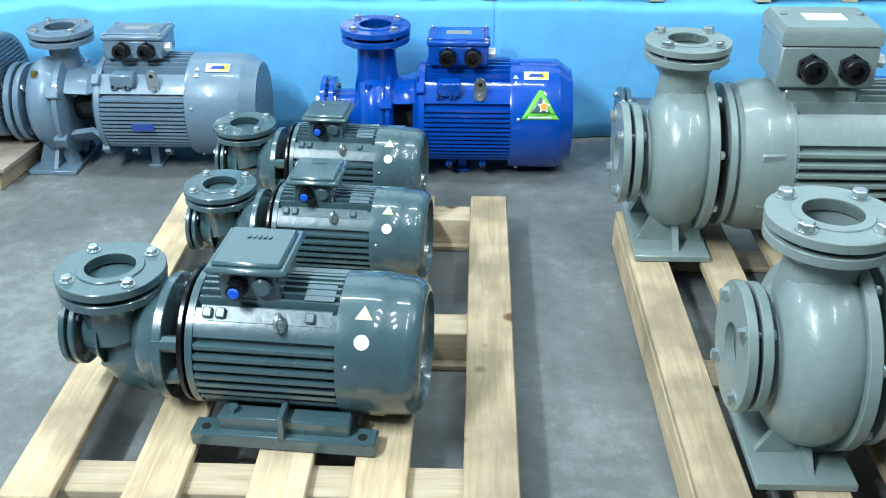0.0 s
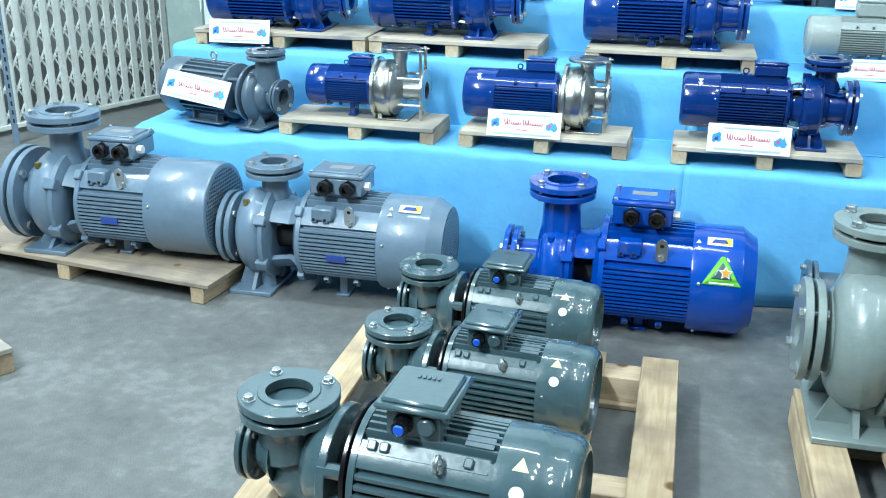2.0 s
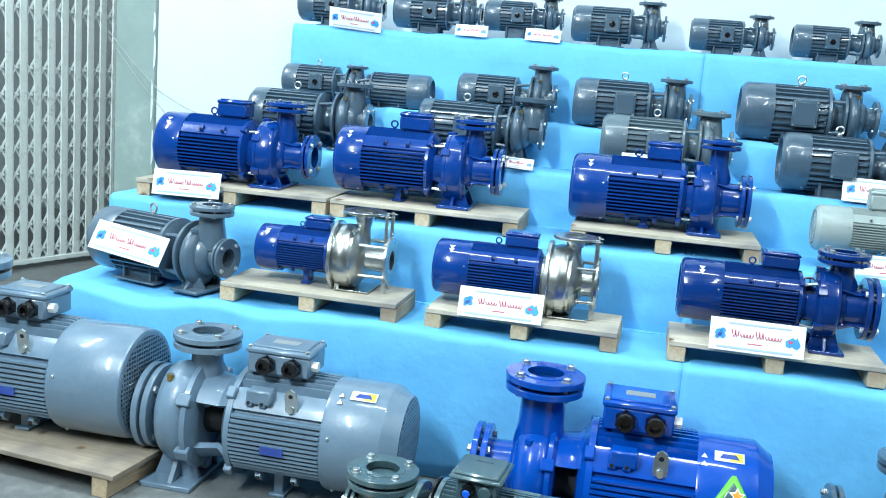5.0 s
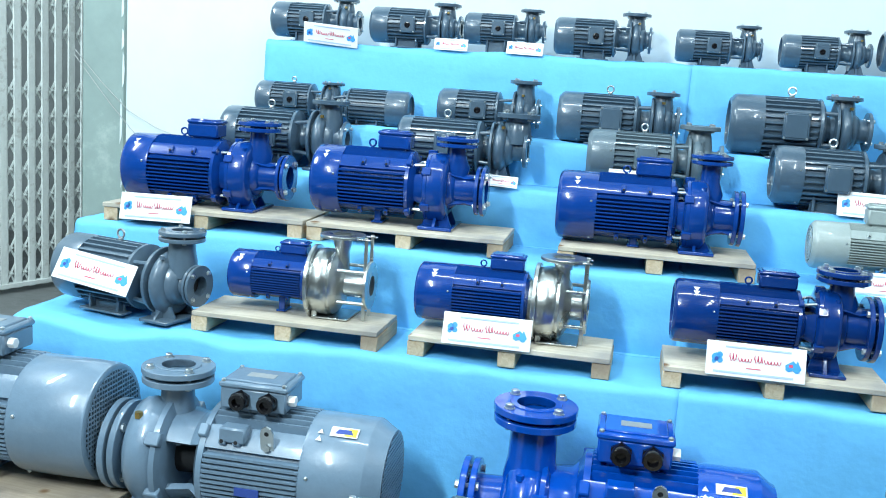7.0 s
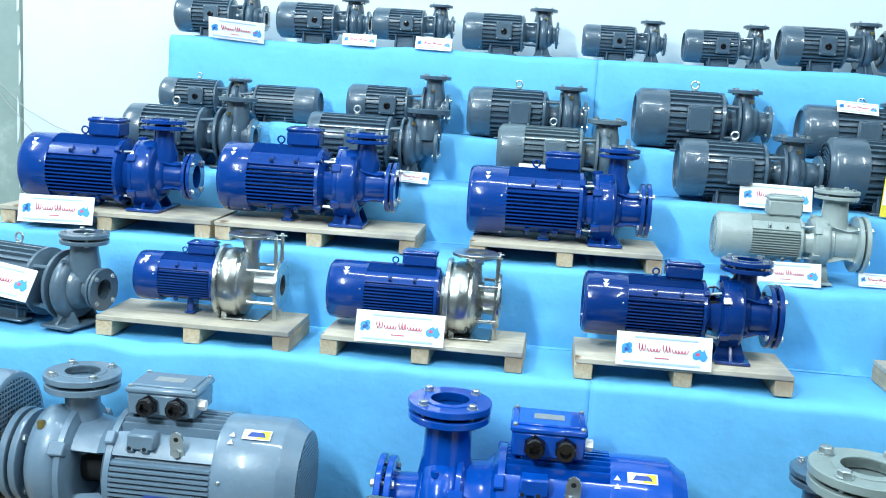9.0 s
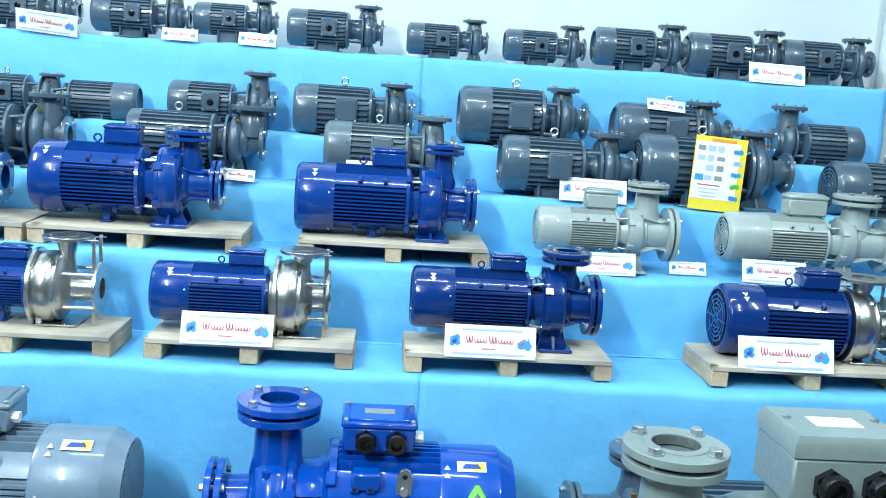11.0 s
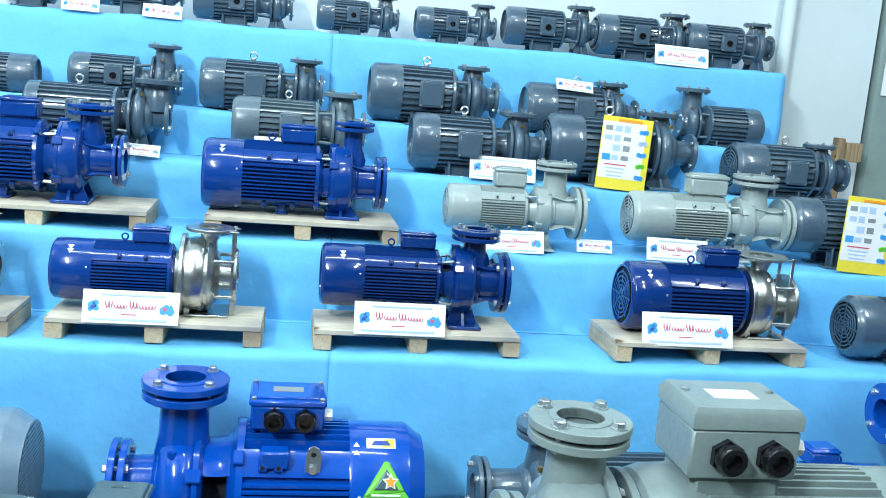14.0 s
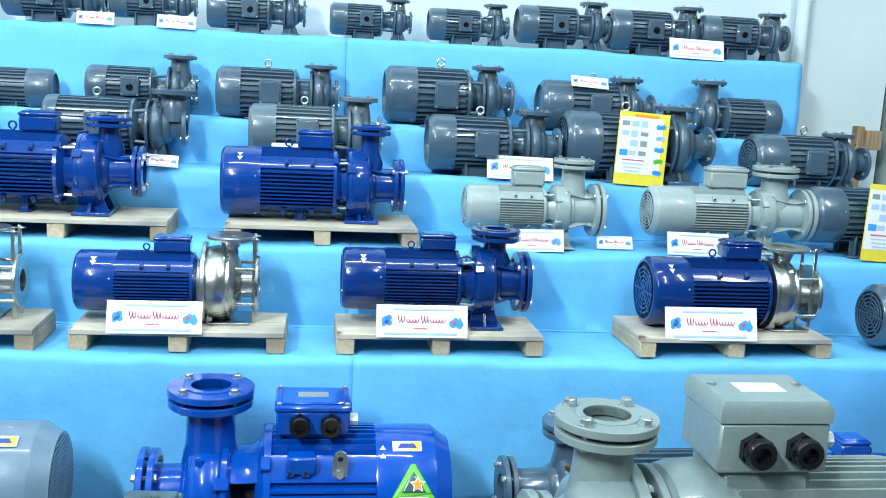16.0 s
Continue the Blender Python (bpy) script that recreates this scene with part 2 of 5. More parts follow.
    def shell(self, path, centre, span, thick, at=(0, 0, 0), seg=8):
        """A bent plate round the x axis: path of (along, radius), angles in degrees."""
        pts, faces = [], []
        for a, r in path:
            for k in range(seg + 1):
                t = radians(centre - span / 2 + span * k / seg)
                for q in (r, r - thick):
                    pts.append((at[0] + a, at[1] + q * math.cos(t), at[2] + q * math.sin(t)))
        w = 2 * (seg + 1)
        last = (len(path) - 1) * w
        for i in range(len(path) - 1):
            for k in range(seg):
                a = i * w + 2 * k
                faces += [(a, a + 2, a + w + 2, a + w), (a + 1, a + w + 1, a + w + 3, a + 3)]
            a = i * w
            faces += [(a, a + w, a + w + 1, a + 1), (a + 2 * seg, a + 2 * seg + 1, a + w + 2 * seg + 1, a + w + 2 * seg)]
        for k in range(seg):
            faces += [(2 * k, 2 * k + 1, 2 * k + 3, 2 * k + 2), (last + 2 * k, last + 2 * k + 2, last + 2 * k + 3, last + 2 * k + 1)]
        return self.add(pts, faces)

    def slab(self, outline, thick, m):
        """A flat piece with an outline in its own x, y and a thickness along z."""
        n = len(outline)
        pts = [m @ Vector((x, y, z)) for z in (0, thick) for x, y in outline]
        faces = [tuple(reversed(range(n))), tuple(range(n, 2 * n))]
        faces += [(i, (i + 1) % n, n + (i + 1) % n, n + i) for i in range(n)]
        return self.add(pts, faces)

    def mesh(self, name, mat, smooth=True, angle=40):
        me = bpy.data.meshes.new(name)
        me.from_pydata(self.v, [], self.f)
        me.materials.append(mat)
        bm = bmesh.new()
        bm.from_mesh(me)
        bmesh.ops.recalc_face_normals(bm, faces=bm.faces)
        bm.to_mesh(me)
        bm.free()
        if smooth:
            me.polygons.foreach_set("use_smooth", [True] * len(me.polygons))
            me.set_sharp_from_angle(angle=radians(angle))
        return me


def part(name, shape, mat, parent, label="", angle=40):
    ob = new(name, shape.mesh(name, mat, True, angle) if isinstance(shape, Shape) else shape)
    ob.parent = parent
    if label:
        tagged(ob, label)
    return ob


def thing(name, label, category, x=0, y=0, z=0, yaw=0, group="", kind=""):
    ob = new(name)
    ob.empty_display_size = 0.05
    ob.matrix_world = pose(x, y, z, 0, 0, yaw)
    return tagged(ob, label, category, group, kind)


def structure(name, shape, mat, label, category, angle=40):
    return tagged(new(name, shape.mesh(name, mat, True, angle)), label, category, "", "structure")


BOLTS = {}


def bolts(parent, centre, axis, circle, count, size, out, mat=None, turn=45.0, name="bolt", reach=0.0):
    """Hexagon bolts on a circle, heads pointing along out on the axis."""
    mat = mat or ZINC
    key = (round(size, 4), axis, out, mat.name, round(reach, 3))
    if key not in BOLTS:
        s = Shape()
        s.lathe([(0, size * 1.25), (0.18 * size * out, size * 1.25)], 12, (0, 0, 0), axis)
        s.lathe([(0.18 * size * out, size), (0.95 * size * out, size), (1.1 * size * out, size * 0.8)], 6, (0, 0, 0), axis)
        if reach:
            s.lathe([(-reach * out, size * 0.5), (0, size * 0.5)], 8, (0, 0, 0), axis)
            s.lathe([(-reach * out, size * 0.95), (-(reach - 0.8 * size) * out, size * 0.95)], 6, (0, 0, 0), axis)
        BOLTS[key] = s.mesh("bolt", mat, True, 30)
    for i in range(count):
        a = radians(turn) + 2 * math.pi * i / count
        u, w = circle * math.cos(a), circle * math.sin(a)
        ob = part(name, BOLTS[key], mat, parent)
        ob.location = (centre[0], centre[1] + u, centre[2] + w) if axis == "X" else (centre[0] + u, centre[1] + w, centre[2])


def wrap_sticker(name, corners, mat, parent, x, r, h, angle, front, label="", lift=0.0015):
    """A sticker bent round a cylinder along x; corners go (along, round) in metres."""
    n = 10
    pts, faces = [], []
    tris = [(corners[0], corners[i], corners[i + 1]) for i in range(1, len(corners) - 1)]
    for a, b, c in tris:
        k = len(pts)
        index = {}
        for i in range(n + 1):
            for j in range(n + 1 - i):
                u = a[0] + (b[0] - a[0]) * i / n + (c[0] - a[0]) * j / n
                v = a[1] + (b[1] - a[1]) * i / n + (c[1] - a[1]) * j / n
                t = radians(angle) + v / r
                index[i, j] = len(pts)
                pts.append((x - front * u, front * (r + lift) * math.cos(t), h + (r + lift) * math.sin(t)))
        for i in range(n):
            for j in range(n - i):
                faces.append((index[i, j], index[i + 1, j], index[i, j + 1]))
                if i + j < n - 1:
                    faces.append((index[i + 1, j], index[i + 1, j + 1], index[i, j + 1]))
    ob = part(name, Shape().add(pts, faces), mat, parent, label)
    mod = ob.modifiers.new("thick", "SOLIDIFY")
    mod.thickness = 0.0006
    return ob


# ---- one pump with its motor; the motor lies towards -x, the suction towards +x ----
def pump(label, x, y, z, yaw, h, r, cowl, body, gap, vr, suc, rs, up, rd, dx, mat, box="side", eye=0, lug=0, ring=0, steel=0, grille=0, foot=1, plate=0, group="", rails=1, cone=0, drop=0.0):
    if mat in (BLUE, NAVY):
        r, h = r * 0.92, h * 0.97
    family = "norm" if mat in (BLUE, NAVY, PALE) else "floor" if mat in (BGREY, COBALT) else "stone" if mat == STONE else "green" if mat == GREEN else "slate"
    h = max(h, r * 1.03)
    front = 1 if yaw > 90 else -1
    if mat in (BLUE, NAVY) and not steel:
        suc = 0.9 * suc
    if steel:
        ring = 0
    T = thing("centrifugal_pump", label, "pump", x, y, z, yaw, group)
    head = STEEL if steel else mat
    vr = min(vr * (1.3 if steel else 1.2 if mat in (BLUE, NAVY) else 1.1), 1.0 * h)
    seg = 40 if r > 0.1 else 28
    xb, xc, xf = -gap, -gap - body, -gap - body - cowl
    # motor
    s = Shape().lathe([(xc - 0.02 * r, 0.89 * r), (xb, 0.89 * r)], seg, (0, 0, h))
    part("motor_body", s, mat, T)
    th = max(0.003, 0.045 * r)
    xm, L = (xb + xc) / 2, body * 0.97
    lay = Matrix(((1, 0, 0, 0), (0, 0, 1, -th / 2), (0, 1, 0, 0), (0, 0, 0, 1)))
    if family == "slate":
        # coarse cast ribs standing out all round, sloping off towards the pump
        fin = Shape().slab([(-L / 2, 0), (L / 2, 0), (L / 2, 0.03 * r), (L / 2 - 0.10 * r, 0.15 * r), (-L / 2, 0.16 * r)], th * 1.35, lay).mesh("fin", mat)
        for k in range(28):
            a = 2 * math.pi * (k + 0.5) / 28
            part("fin", fin, mat, T).matrix_basis = Matrix.Translation((xm, 0.85 * r * math.cos(a), h + 0.85 * r * math.sin(a))) @ Matrix.Rotation(a - math.pi / 2, 4, "X")
    else:
        count = {"norm": 10, "floor": 13, "stone": 9, "green": 8}[family]
        fin = Shape().slab([(-L / 2, 0), (L / 2, 0), (L / 2, 0.18 * r), (L / 2 - 0.05 * r, 0.24 * r), (-L / 2 + 0.03 * r, 0.24 * r), (-L / 2, 0.21 * r)], th * (1.25 if family == "green" else 1.0), lay).mesh("fin", mat)
        for k in range(count):
            w = (-0.60 + 0.98 * k / (count - 1)) * r
            inner = math.sqrt((0.84 * r) ** 2 - w * w) - 0.05 * r
            for sg in (-1, 1):
                part("fin", fin, mat, T).matrix_basis = Matrix.Translation((xm, sg * inner, h + w)) @ Matrix.Rotation(-sg * math.pi / 2, 4, "X")
        for k in range(9):
            w = (-0.44 + 0.11 * k) * r
            part("fin", fin, mat, T).matrix_basis = Matrix.Translation((xm, w, h + math.sqrt((0.84 * r) ** 2 - w * w) - 0.05 * r))
        # smooth shoulders between the upright and the level fins, and the mounting lugs on them
        for a in (42, 138):
            t = radians(a)
            part("shoulder", Shape().shell([(xm - L / 2, 0.98 * r), (xm + L / 2, 0.98 * r)], a, 24, 0.16 * r, (0, 0, h)), mat, T)
        if family in ("norm", "floor"):
            for a, us, tall in ((40, (0.3, 0.64) if family == "norm" else (0.2, 0.34), 1.0), (-52, (0.3, 0.68), 0.8)):
                for u in us:
                    t = radians(a)
                    c = (xb - u * body, front * 0.99 * r * math.cos(t), h + 0.99 * r * math.sin(t))
                    lug_pad = part("mounting_lug", Shape().box(c, (0.13 * r, 0.16 * r * tall, 0.22 * r), 0.02 * r, Matrix.Rotation(front * t, 3, "X") if front > 0 else Matrix.Rotation(math.pi - t, 3, "X")), mat, T)
                    # uncut hole: its shade is a near-black disc on the lug
                    part("lug_hole_shade", Shape().lathe([(0, 0.035 * r), (front * 0.004, 0.033 * r)], 10, (c[0], c[1] + front * 0.105 * r, c[2]), "Y"), DARK, lug_pad)
    # fan cover
    e = 0.12 * r if grille == 2 or mat in (BLUE, NAVY) else min(0.3 * cowl, 0.22 * r)
    rim = 0.84 if cone else 0.93 if grille == 2 else 0.88 if mat in (BLUE, NAVY) else 0.82
    prof = [(xc + 0.05 * r, 0.9 * r), (xc + 0.05 * r, 1.0 * r), (xc, 1.015 * r), (xc - 0.5 * (cowl - e), 1.018 * r), (xf + e, 1.01 * r), (xf + 0.62 * e, 0.985 * r), (xf + 0.22 * e, (rim + 0.06) * r), (xf + 0.03 * e, (rim + 0.03) * r), (xf, rim * r), (xf, (rim - 0.04) * r), (xf + 0.012, (rim - 0.05) * r), (xf + 0.014, 0.3 * r), (xf + 0.014, 0.0)] if not cone else [(xc + 0.05 * r, 0.9 * r), (xc + 0.05 * r, 1.0 * r), (xc, 1.015 * r), (xf + 0.24 * cowl, 1.015 * r), (xf + 0.21 * cowl, 1.0 * r), (xf + 0.01, 0.86 * r), (xf, 0.84 * r), (xf, 0.8 * r), (xf + 0.012, 0.79 * r), (xf + 0.014, 0.0)]
    if family == "green":
        prof = [(xc + 0.05 * r, 0.9 * r), (xc + 0.05 * r, 1.02 * r), (xc - 0.5 * cowl, 1.03 * r), (xc - 0.53 * cowl, 1.005 * r), (xf + 0.2 * cowl, 0.985 * r), (xf + 0.1 * cowl, 0.95 * r), (xf + 0.03 * cowl, 0.89 * r), (xf, 0.82 * r), (xf, 0.78 * r), (xf + 0.012, 0.77 * r), (xf + 0.014, 0.0)]
    cover = part("fan_cover", Shape().lathe(prof, seg, (0, 0, h)), mat, T)
    if grille:
        g = Shape()
        if grille == 2:
            n = 10
            for i in range(-n, n + 1):
                w = i / (n + 0.6) * (rim - 0.05) * r
                span = 2 * math.sqrt(((rim - 0.04) * r) ** 2 - w * w)
                g.box((xf - 0.001, w, h), (0.004, 0.026 * r, span))
                g.box((xf - 0.0015, 0, h + w), (0.004, span, 0.026 * r))
        else:
            for i in range(1, 6):
                g.ring(xf - 0.002, xf + 0.002, 0.13 * i * r, 0.13 * i * r + 0.05 * r, 24, (0, 0, h))
            for i in range(8):
                a = math.pi * i / 4
                g.box((xf, 0.38 * r * math.cos(a), h + 0.38 * r * math.sin(a)), (0.004, 0.76 * r, 0.05 * r), 0, Matrix.Rotation(a, 3, "X"))
        part("fan_grille", g, mat, cover)
        # near-black disc as the shade behind the grille
        part("fan_shadow_gap", Shape().lathe([(xf + 0.009, (rim - 0.05) * r), (xf + 0.011, (rim - 0.05) * r)], 28, (0, 0, h)), DARK, cover)
    for a in (0.6, 2.54):
        b = part("screw", Shape().lathe([(0, 0.035 * r), (0.03 * r, 0.035 * r), (0.045 * r, 0.02 * r)], 8, (0, 0, 0), "Z"), ZINC, cover)
        b.matrix_basis = Matrix.Translation((xc - 0.1 * r, front * 1.0 * r * math.cos(a - 0.35) if a < 1 else front * 0.5 * r, h + r * (math.sin(a - 0.35) if a < 1 else -0.87))) @ Matrix.Rotation(radians(-front * 90), 4, "X")
    # end shield towards the pump
    s = Shape().lathe([(xb - 0.06 * r, 0.86 * r), (xb - 0.05 * r, 1.0 * r), (xb + 0.05 * r, 1.0 * r), (xb + 0.08 * r, 0.93 * r), (xb + 0.16 * r, 0.8 * r), (xb + 0.2 * r, 0.5 * r)], seg, (0, 0, h))
    part("end_shield", s, mat, T)
    # feet
    if rails and family in ("norm", "floor"):
        xx = xb - 0.45 * body
        part("motor_support", Shape().box((xx, 0, (h - 0.7 * r) / 2), (0.1 * r + 0.015, 0.7 * r, h - 0.7 * r), 0.003).box((xx, 0, 0.03 * r), (0.2 * r + 0.02, 0.9 * r, 0.06 * r), 0.003), mat, T)
        for k in range(2 if family == "norm" and mat != PALE else 0):
            wrap_sticker("arrow_mark", [(-0.011, 0.008), (0.0, -0.012), (0.011, 0.008)], WHITE, T, xc - 0.5 * cowl, 1.018 * r, h, 46 + 9 * k, front, "white arrow mark")
    elif rails and family == "slate":
        for sg in (-1, 1):
            part("motor_foot", Shape().box((xm, sg * 0.62 * r, 0.035 * r), (0.8 * body, 0.5 * r, 0.07 * r), 0.003).box((xm - 0.26 * body, sg * 0.55 * r, (h - 0.6 * r) / 2), (0.10 * r, 0.36 * r, h - 0.6 * r), 0.003).box((xm + 0.26 * body, sg * 0.55 * r, (h - 0.6 * r) / 2), (0.10 * r, 0.36 * r, h - 0.6 * r), 0.003).box((xm, sg * 0.48 * r, (h - 0.68 * r) / 2), (0.62 * body, 0.06 * r, h - 0.68 * r), 0.002), mat, T)
    elif rails:
        for sg in (-1, 1):
            s = Shape()
            for u in (0.2, 0.8):
                xx = xb + (xc - xb) * u
                s.box((xx, sg * 0.62 * r, (h - 0.72 * r) / 2 + 0.05 * r), (0.16 * r + 0.02, 0.16 * r, h - 0.72 * r + 0.02 * r), 0.003)
                s.box((xx, sg * 0.74 * r, 0.035 * r), (0.3 * r + 0.02, 0.42 * r, 0.07 * r), 0.003)
            s.box(((xb + xc) / 2, sg * 0.66 * r, max(0.1 * r, h - 0.80 * r)), (body * 0.9, 0.2 * r, 0.14 * r), 0.004)
            part("motor_foot", s, mat, T)
    # terminal box
    if box in ("top", "glands", "big"):
        bw, bd, bh = {"top": (0.34 * body + 0.035, 0.72 * r, 0.50 * r), "glands": (0.66 * body, 0.86 * r, 0.46 * r), "big": (0.270, 0.22, 0.150)}[box]
        bx = xb - 0.27 * body if box == "top" else xb - 0.085 if box == "big" else xb - 0.48 * bw - 0.08 * body
        if mat == PALE:
            bw, bd, bh = 0.68 * body, 0.8 * r, 0.8 * r
            bx = xb - 0.32 * body
        z0 = h + 0.86 * r + (0.015 if box == "big" else 0)
        tb = part("terminal_box", Shape().box((bx, 0, z0 + 0.05 * r), (bw * 0.72, bd * 0.72, 0.32 * r + (0.1 if box == "big" else 0)), 0.004).box((bx, 0, z0 + 0.18 * r + bh * 0.4), (bw, bd, bh * 0.8), 0.006), mat, T)
        if box == "big":
            zl = z0 + 0.18 * r + bh * 0.8
            lid = part("lid", Shape().add([(bx + u * bw / 2 * q, v * bd / 2 * q, z) for z, q in ((zl + 0.002, 1.02), (zl + 0.034, 1.02), (zl + 0.052, 0.93)) for u, v in ((-1, -1), (1, -1), (1, 1), (-1, 1))], [(3, 2, 1, 0), (8, 9, 10, 11)] + [(i, (i + 1) % 4, 4 + (i + 1) % 4, 4 + i) for i in range(4)] + [(4 + i, 4 + (i + 1) % 4, 8 + (i + 1) % 4, 8 + i) for i in range(4)]), mat, tb)
            part("label_plate", Shape().box((bx, 0, zl + 0.0525), (bw * 0.42, bd * 0.30, 0.0015)), WHITE, lid, "white printed label")
            for u in (-0.4, 0.4):
                part("screw", Shape().lathe([(0, 0.011), (0.006, 0.011), (0.008, 0.006)], 8, (bx + u * bw, -front * 0.1 * bd, zl + 0.052), "Z"), ZINC, lid)
            part("box_neck", Shape().box((bx, 0, (h + 0.7 * r + z0 + 0.18 * r) / 2), (bw * 0.84, bd * 0.84, z0 - h - 0.52 * r), 0.015), mat, tb)
        else:
            lid = part("lid", Shape().box((bx, 0, z0 + 0.18 * r + bh * 0.9), (bw * 1.05, bd * 1.06, bh * 0.22), 0.006).box((bx, 0, z0 + 0.18 * r + bh * 1.03), (bw * 0.86, bd * 0.84, bh * 0.1), 0.004), mat, tb)
        if box != "top":
            gr = 0.15 * r if box == "glands" else 0.036
            for u in (-0.24, 0.18):
                s = Shape()
                fy = front * bd / 2
                zz = z0 + 0.18 * r + bh * 0.4
                s.lathe([(0, gr * 1.15), (front * gr * 0.5, gr * 1.15)], 6, (bx + u * bw, fy, zz), "Y")
                s.lathe([(front * gr * 0.5, gr), (front * gr * 1.2, gr), (front * gr * 1.35, gr * 0.9), (front * gr * 1.35, gr * 0.55), (front * gr * 0.8, gr * 0.5)], 14, (bx + u * bw, fy, zz), "Y")
                part("cable_gland", s, BLACK, tb, "black plastic cable gland")
            s = Shape().lathe([(0, 0.09 * r), (0.12 * r, 0.09 * r)], 6, (bx - bw / 2 - 0.12 * r, front * bd * 0.3, z0 + 0.18 * r + bh * 0.45), "X")
            part("plug", s, WHITE, tb, "white plastic plug")
            if box == "big":
                lid = None
            else:
                part("label_plate", Shape().box((bx, 0, z0 + 0.18 * r + bh * 1.085), (bw * 0.42, bd * 0.26, 0.0015)), WHITE if box == "big" else PLATE, lid)
            for su in (-1, 1) if lid else ():
                for sv in (-1, 1):
                    part("screw", Shape().lathe([(0, 0.04 * r), (0.035 * r, 0.04 * r), (0.05 * r, 0.02 * r)], 8, (bx + su * bw * 0.46, sv * bd * 0.46, z0 + 0.18 * r + bh * 1.0), "Z"), ZINC, lid)
    elif box == "side":
        bx = (xb + xc) / 2 + 0.06 * body
        bw = min(0.82 * r, 0.5 * body)
        tb = part("terminal_box", Shape().box((bx, front * 0.92 * r, h + 0.05 * r), (bw, 0.3 * r, 0.86 * r), 0.006), mat, T)
        lid = part("lid", Shape().box((bx, front * 1.09 * r, h + 0.05 * r), (bw * 1.06, 0.07 * r, 0.92 * r), 0.008).box((bx, front * 1.12 * r, h + 0.05 * r), (bw * 0.92, 0.06 * r, 0.80 * r), 0.014), mat, tb)
        if r < 0.1:
            part("lid_boss", Shape().lathe([(0, 0.17 * r), (front * 0.05 * r, 0.16 * r), (front * 0.06 * r, 0.09 * r), (front * 0.02 * r, 0.07 * r)], 16, (bx, front * 1.15 * r, h + 0.02 * r), "Y"), BLACK, lid, "black blanking plug")
        for su in (-1, 1):
            for sv in (-1, 1):
                part("screw", Shape().lathe([(0, 0.05 * r), (front * 0.04 * r, 0.04 * r)], 6, (bx + su * bw * 0.45, front * 1.125 * r, h + 0.05 * r + sv * 0.40 * r), "Y"), ZINC, lid)
    elif box == "green":
        bx, z0 = xb - 0.38 * body, h + 0.92 * r
        tb = part("terminal_box", Shape().box((bx, 0, z0 + 0.13 * r), (0.84 * r, 0.92 * r, 0.58 * r), 0.006), mat, T)
        lid = part("lid", Shape().box((bx, 0, z0 + 0.46 * r), (1.12 * r, 1.22 * r, 0.10 * r), 0.006).box((bx, 0, z0 + 0.53 * r), (0.96 * r, 1.05 * r, 0.08 * r), 0.016), mat, tb)
        for i in range(5):
            part("raised_mark", Shape().box((bx + (i - 2) * 0.075 * r, -front * 0.22 * r, z0 + 0.585 * r), (0.05 * r, 0.08 * r, 0.012 * r), 0.001), mat, lid)
        fy, zz = front * 0.45 * r, z0 + 0.2 * r
        s = Shape().lathe([(0, 0.15 * r), (front * 0.1 * r, 0.15 * r)], 6, (bx - front * -0.14 * r, fy, zz), "Y").lathe([(front * 0.1 * r, 0.135 * r), (front * 0.24 * r, 0.12 * r), (front * 0.26 * r, 0.06 * r)], 14, (bx - front * -0.14 * r, fy, zz), "Y")
        g = part("cable_gland", s, BLACK, tb, "black gland with a blue plug")
        part("blue_plug", Shape().lathe([(front * 0.25 * r, 0.085 * r), (front * 0.28 * r, 0.07 * r)], 14, (bx + front * 0.14 * r, fy, zz), "Y"), BLUEPLUG, g, "blue plastic plug")
        part("blank_plug", Shape().lathe([(0, 0.14 * r), (front * 0.07 * r, 0.14 * r), (front * 0.1 * r, 0.11 * r)], 14, (bx - front * 0.2 * r, fy, zz), "Y"), mat, tb)
        part("nameplate", Shape().box((xc + 0.16 * body, front * 0.30 * r, h + 0.965 * r), (0.2 * body, 0.3 * r, 0.002), 0, Matrix.Rotation(radians(-front * 16), 3, "X")), GREY, T, "engraved metal nameplate")
    if eye:
        s = Shape().torus((xb + 0.5 * (xc - xb), 0, h + 1.2 * r), 0.13 * r, 0.035 * r, "Y").lathe([(0.92 * r, 0.1 * r), (1.05 * r, 0.1 * r), (1.07 * r, 0.05 * r)], 10, (xb + 0.5 * (xc - xb), 0, h), "Z")
        part("lifting_eye", s, ZINC, T, "galvanised lifting eye")
    if box == "top" and not lug:
        s = Shape().torus((xb - 0.62 * body, 0, h + 1.16 * r), 0.1 * r, 0.028 * r, "Y").lathe([(0.9 * r, 0.06 * r), (1.06 * r, 0.05 * r)], 10, (xb - 0.62 * body, 0, h), "Z")
        part("lifting_eye", s, mat, T)
    if lug:
        M = Matrix.Translation((xb - 0.64 * body, front * 0.80 * r, h + 0.52 * r)) @ Matrix.Rotation(radians(90 - 12 * front), 4, "X")
        o = [(-0.11 * r, -0.06 * r), (0.11 * r, -0.06 * r), (0.11 * r, 0.34 * r), (0.075 * r, 0.43 * r), (0.0, 0.47 * r), (-0.075 * r, 0.43 * r), (-0.11 * r, 0.34 * r)]
        lugp = part("lifting_lug", Shape().slab(o, 0.04 * r, M), ZINC, T, "bare metal lifting lug")
        # near-black plug through the lug, painted shade of the eye hole
        part("lug_hole_shade", Shape().slab([(0.042 * r * math.cos(a * 0.6283), 0.34 * r + 0.042 * r * math.sin(a * 0.6283)) for a in range(10)], 0.045 * r, M @ Matrix.Translation((0, 0, -0.0025 * r))), DARK, lugp)
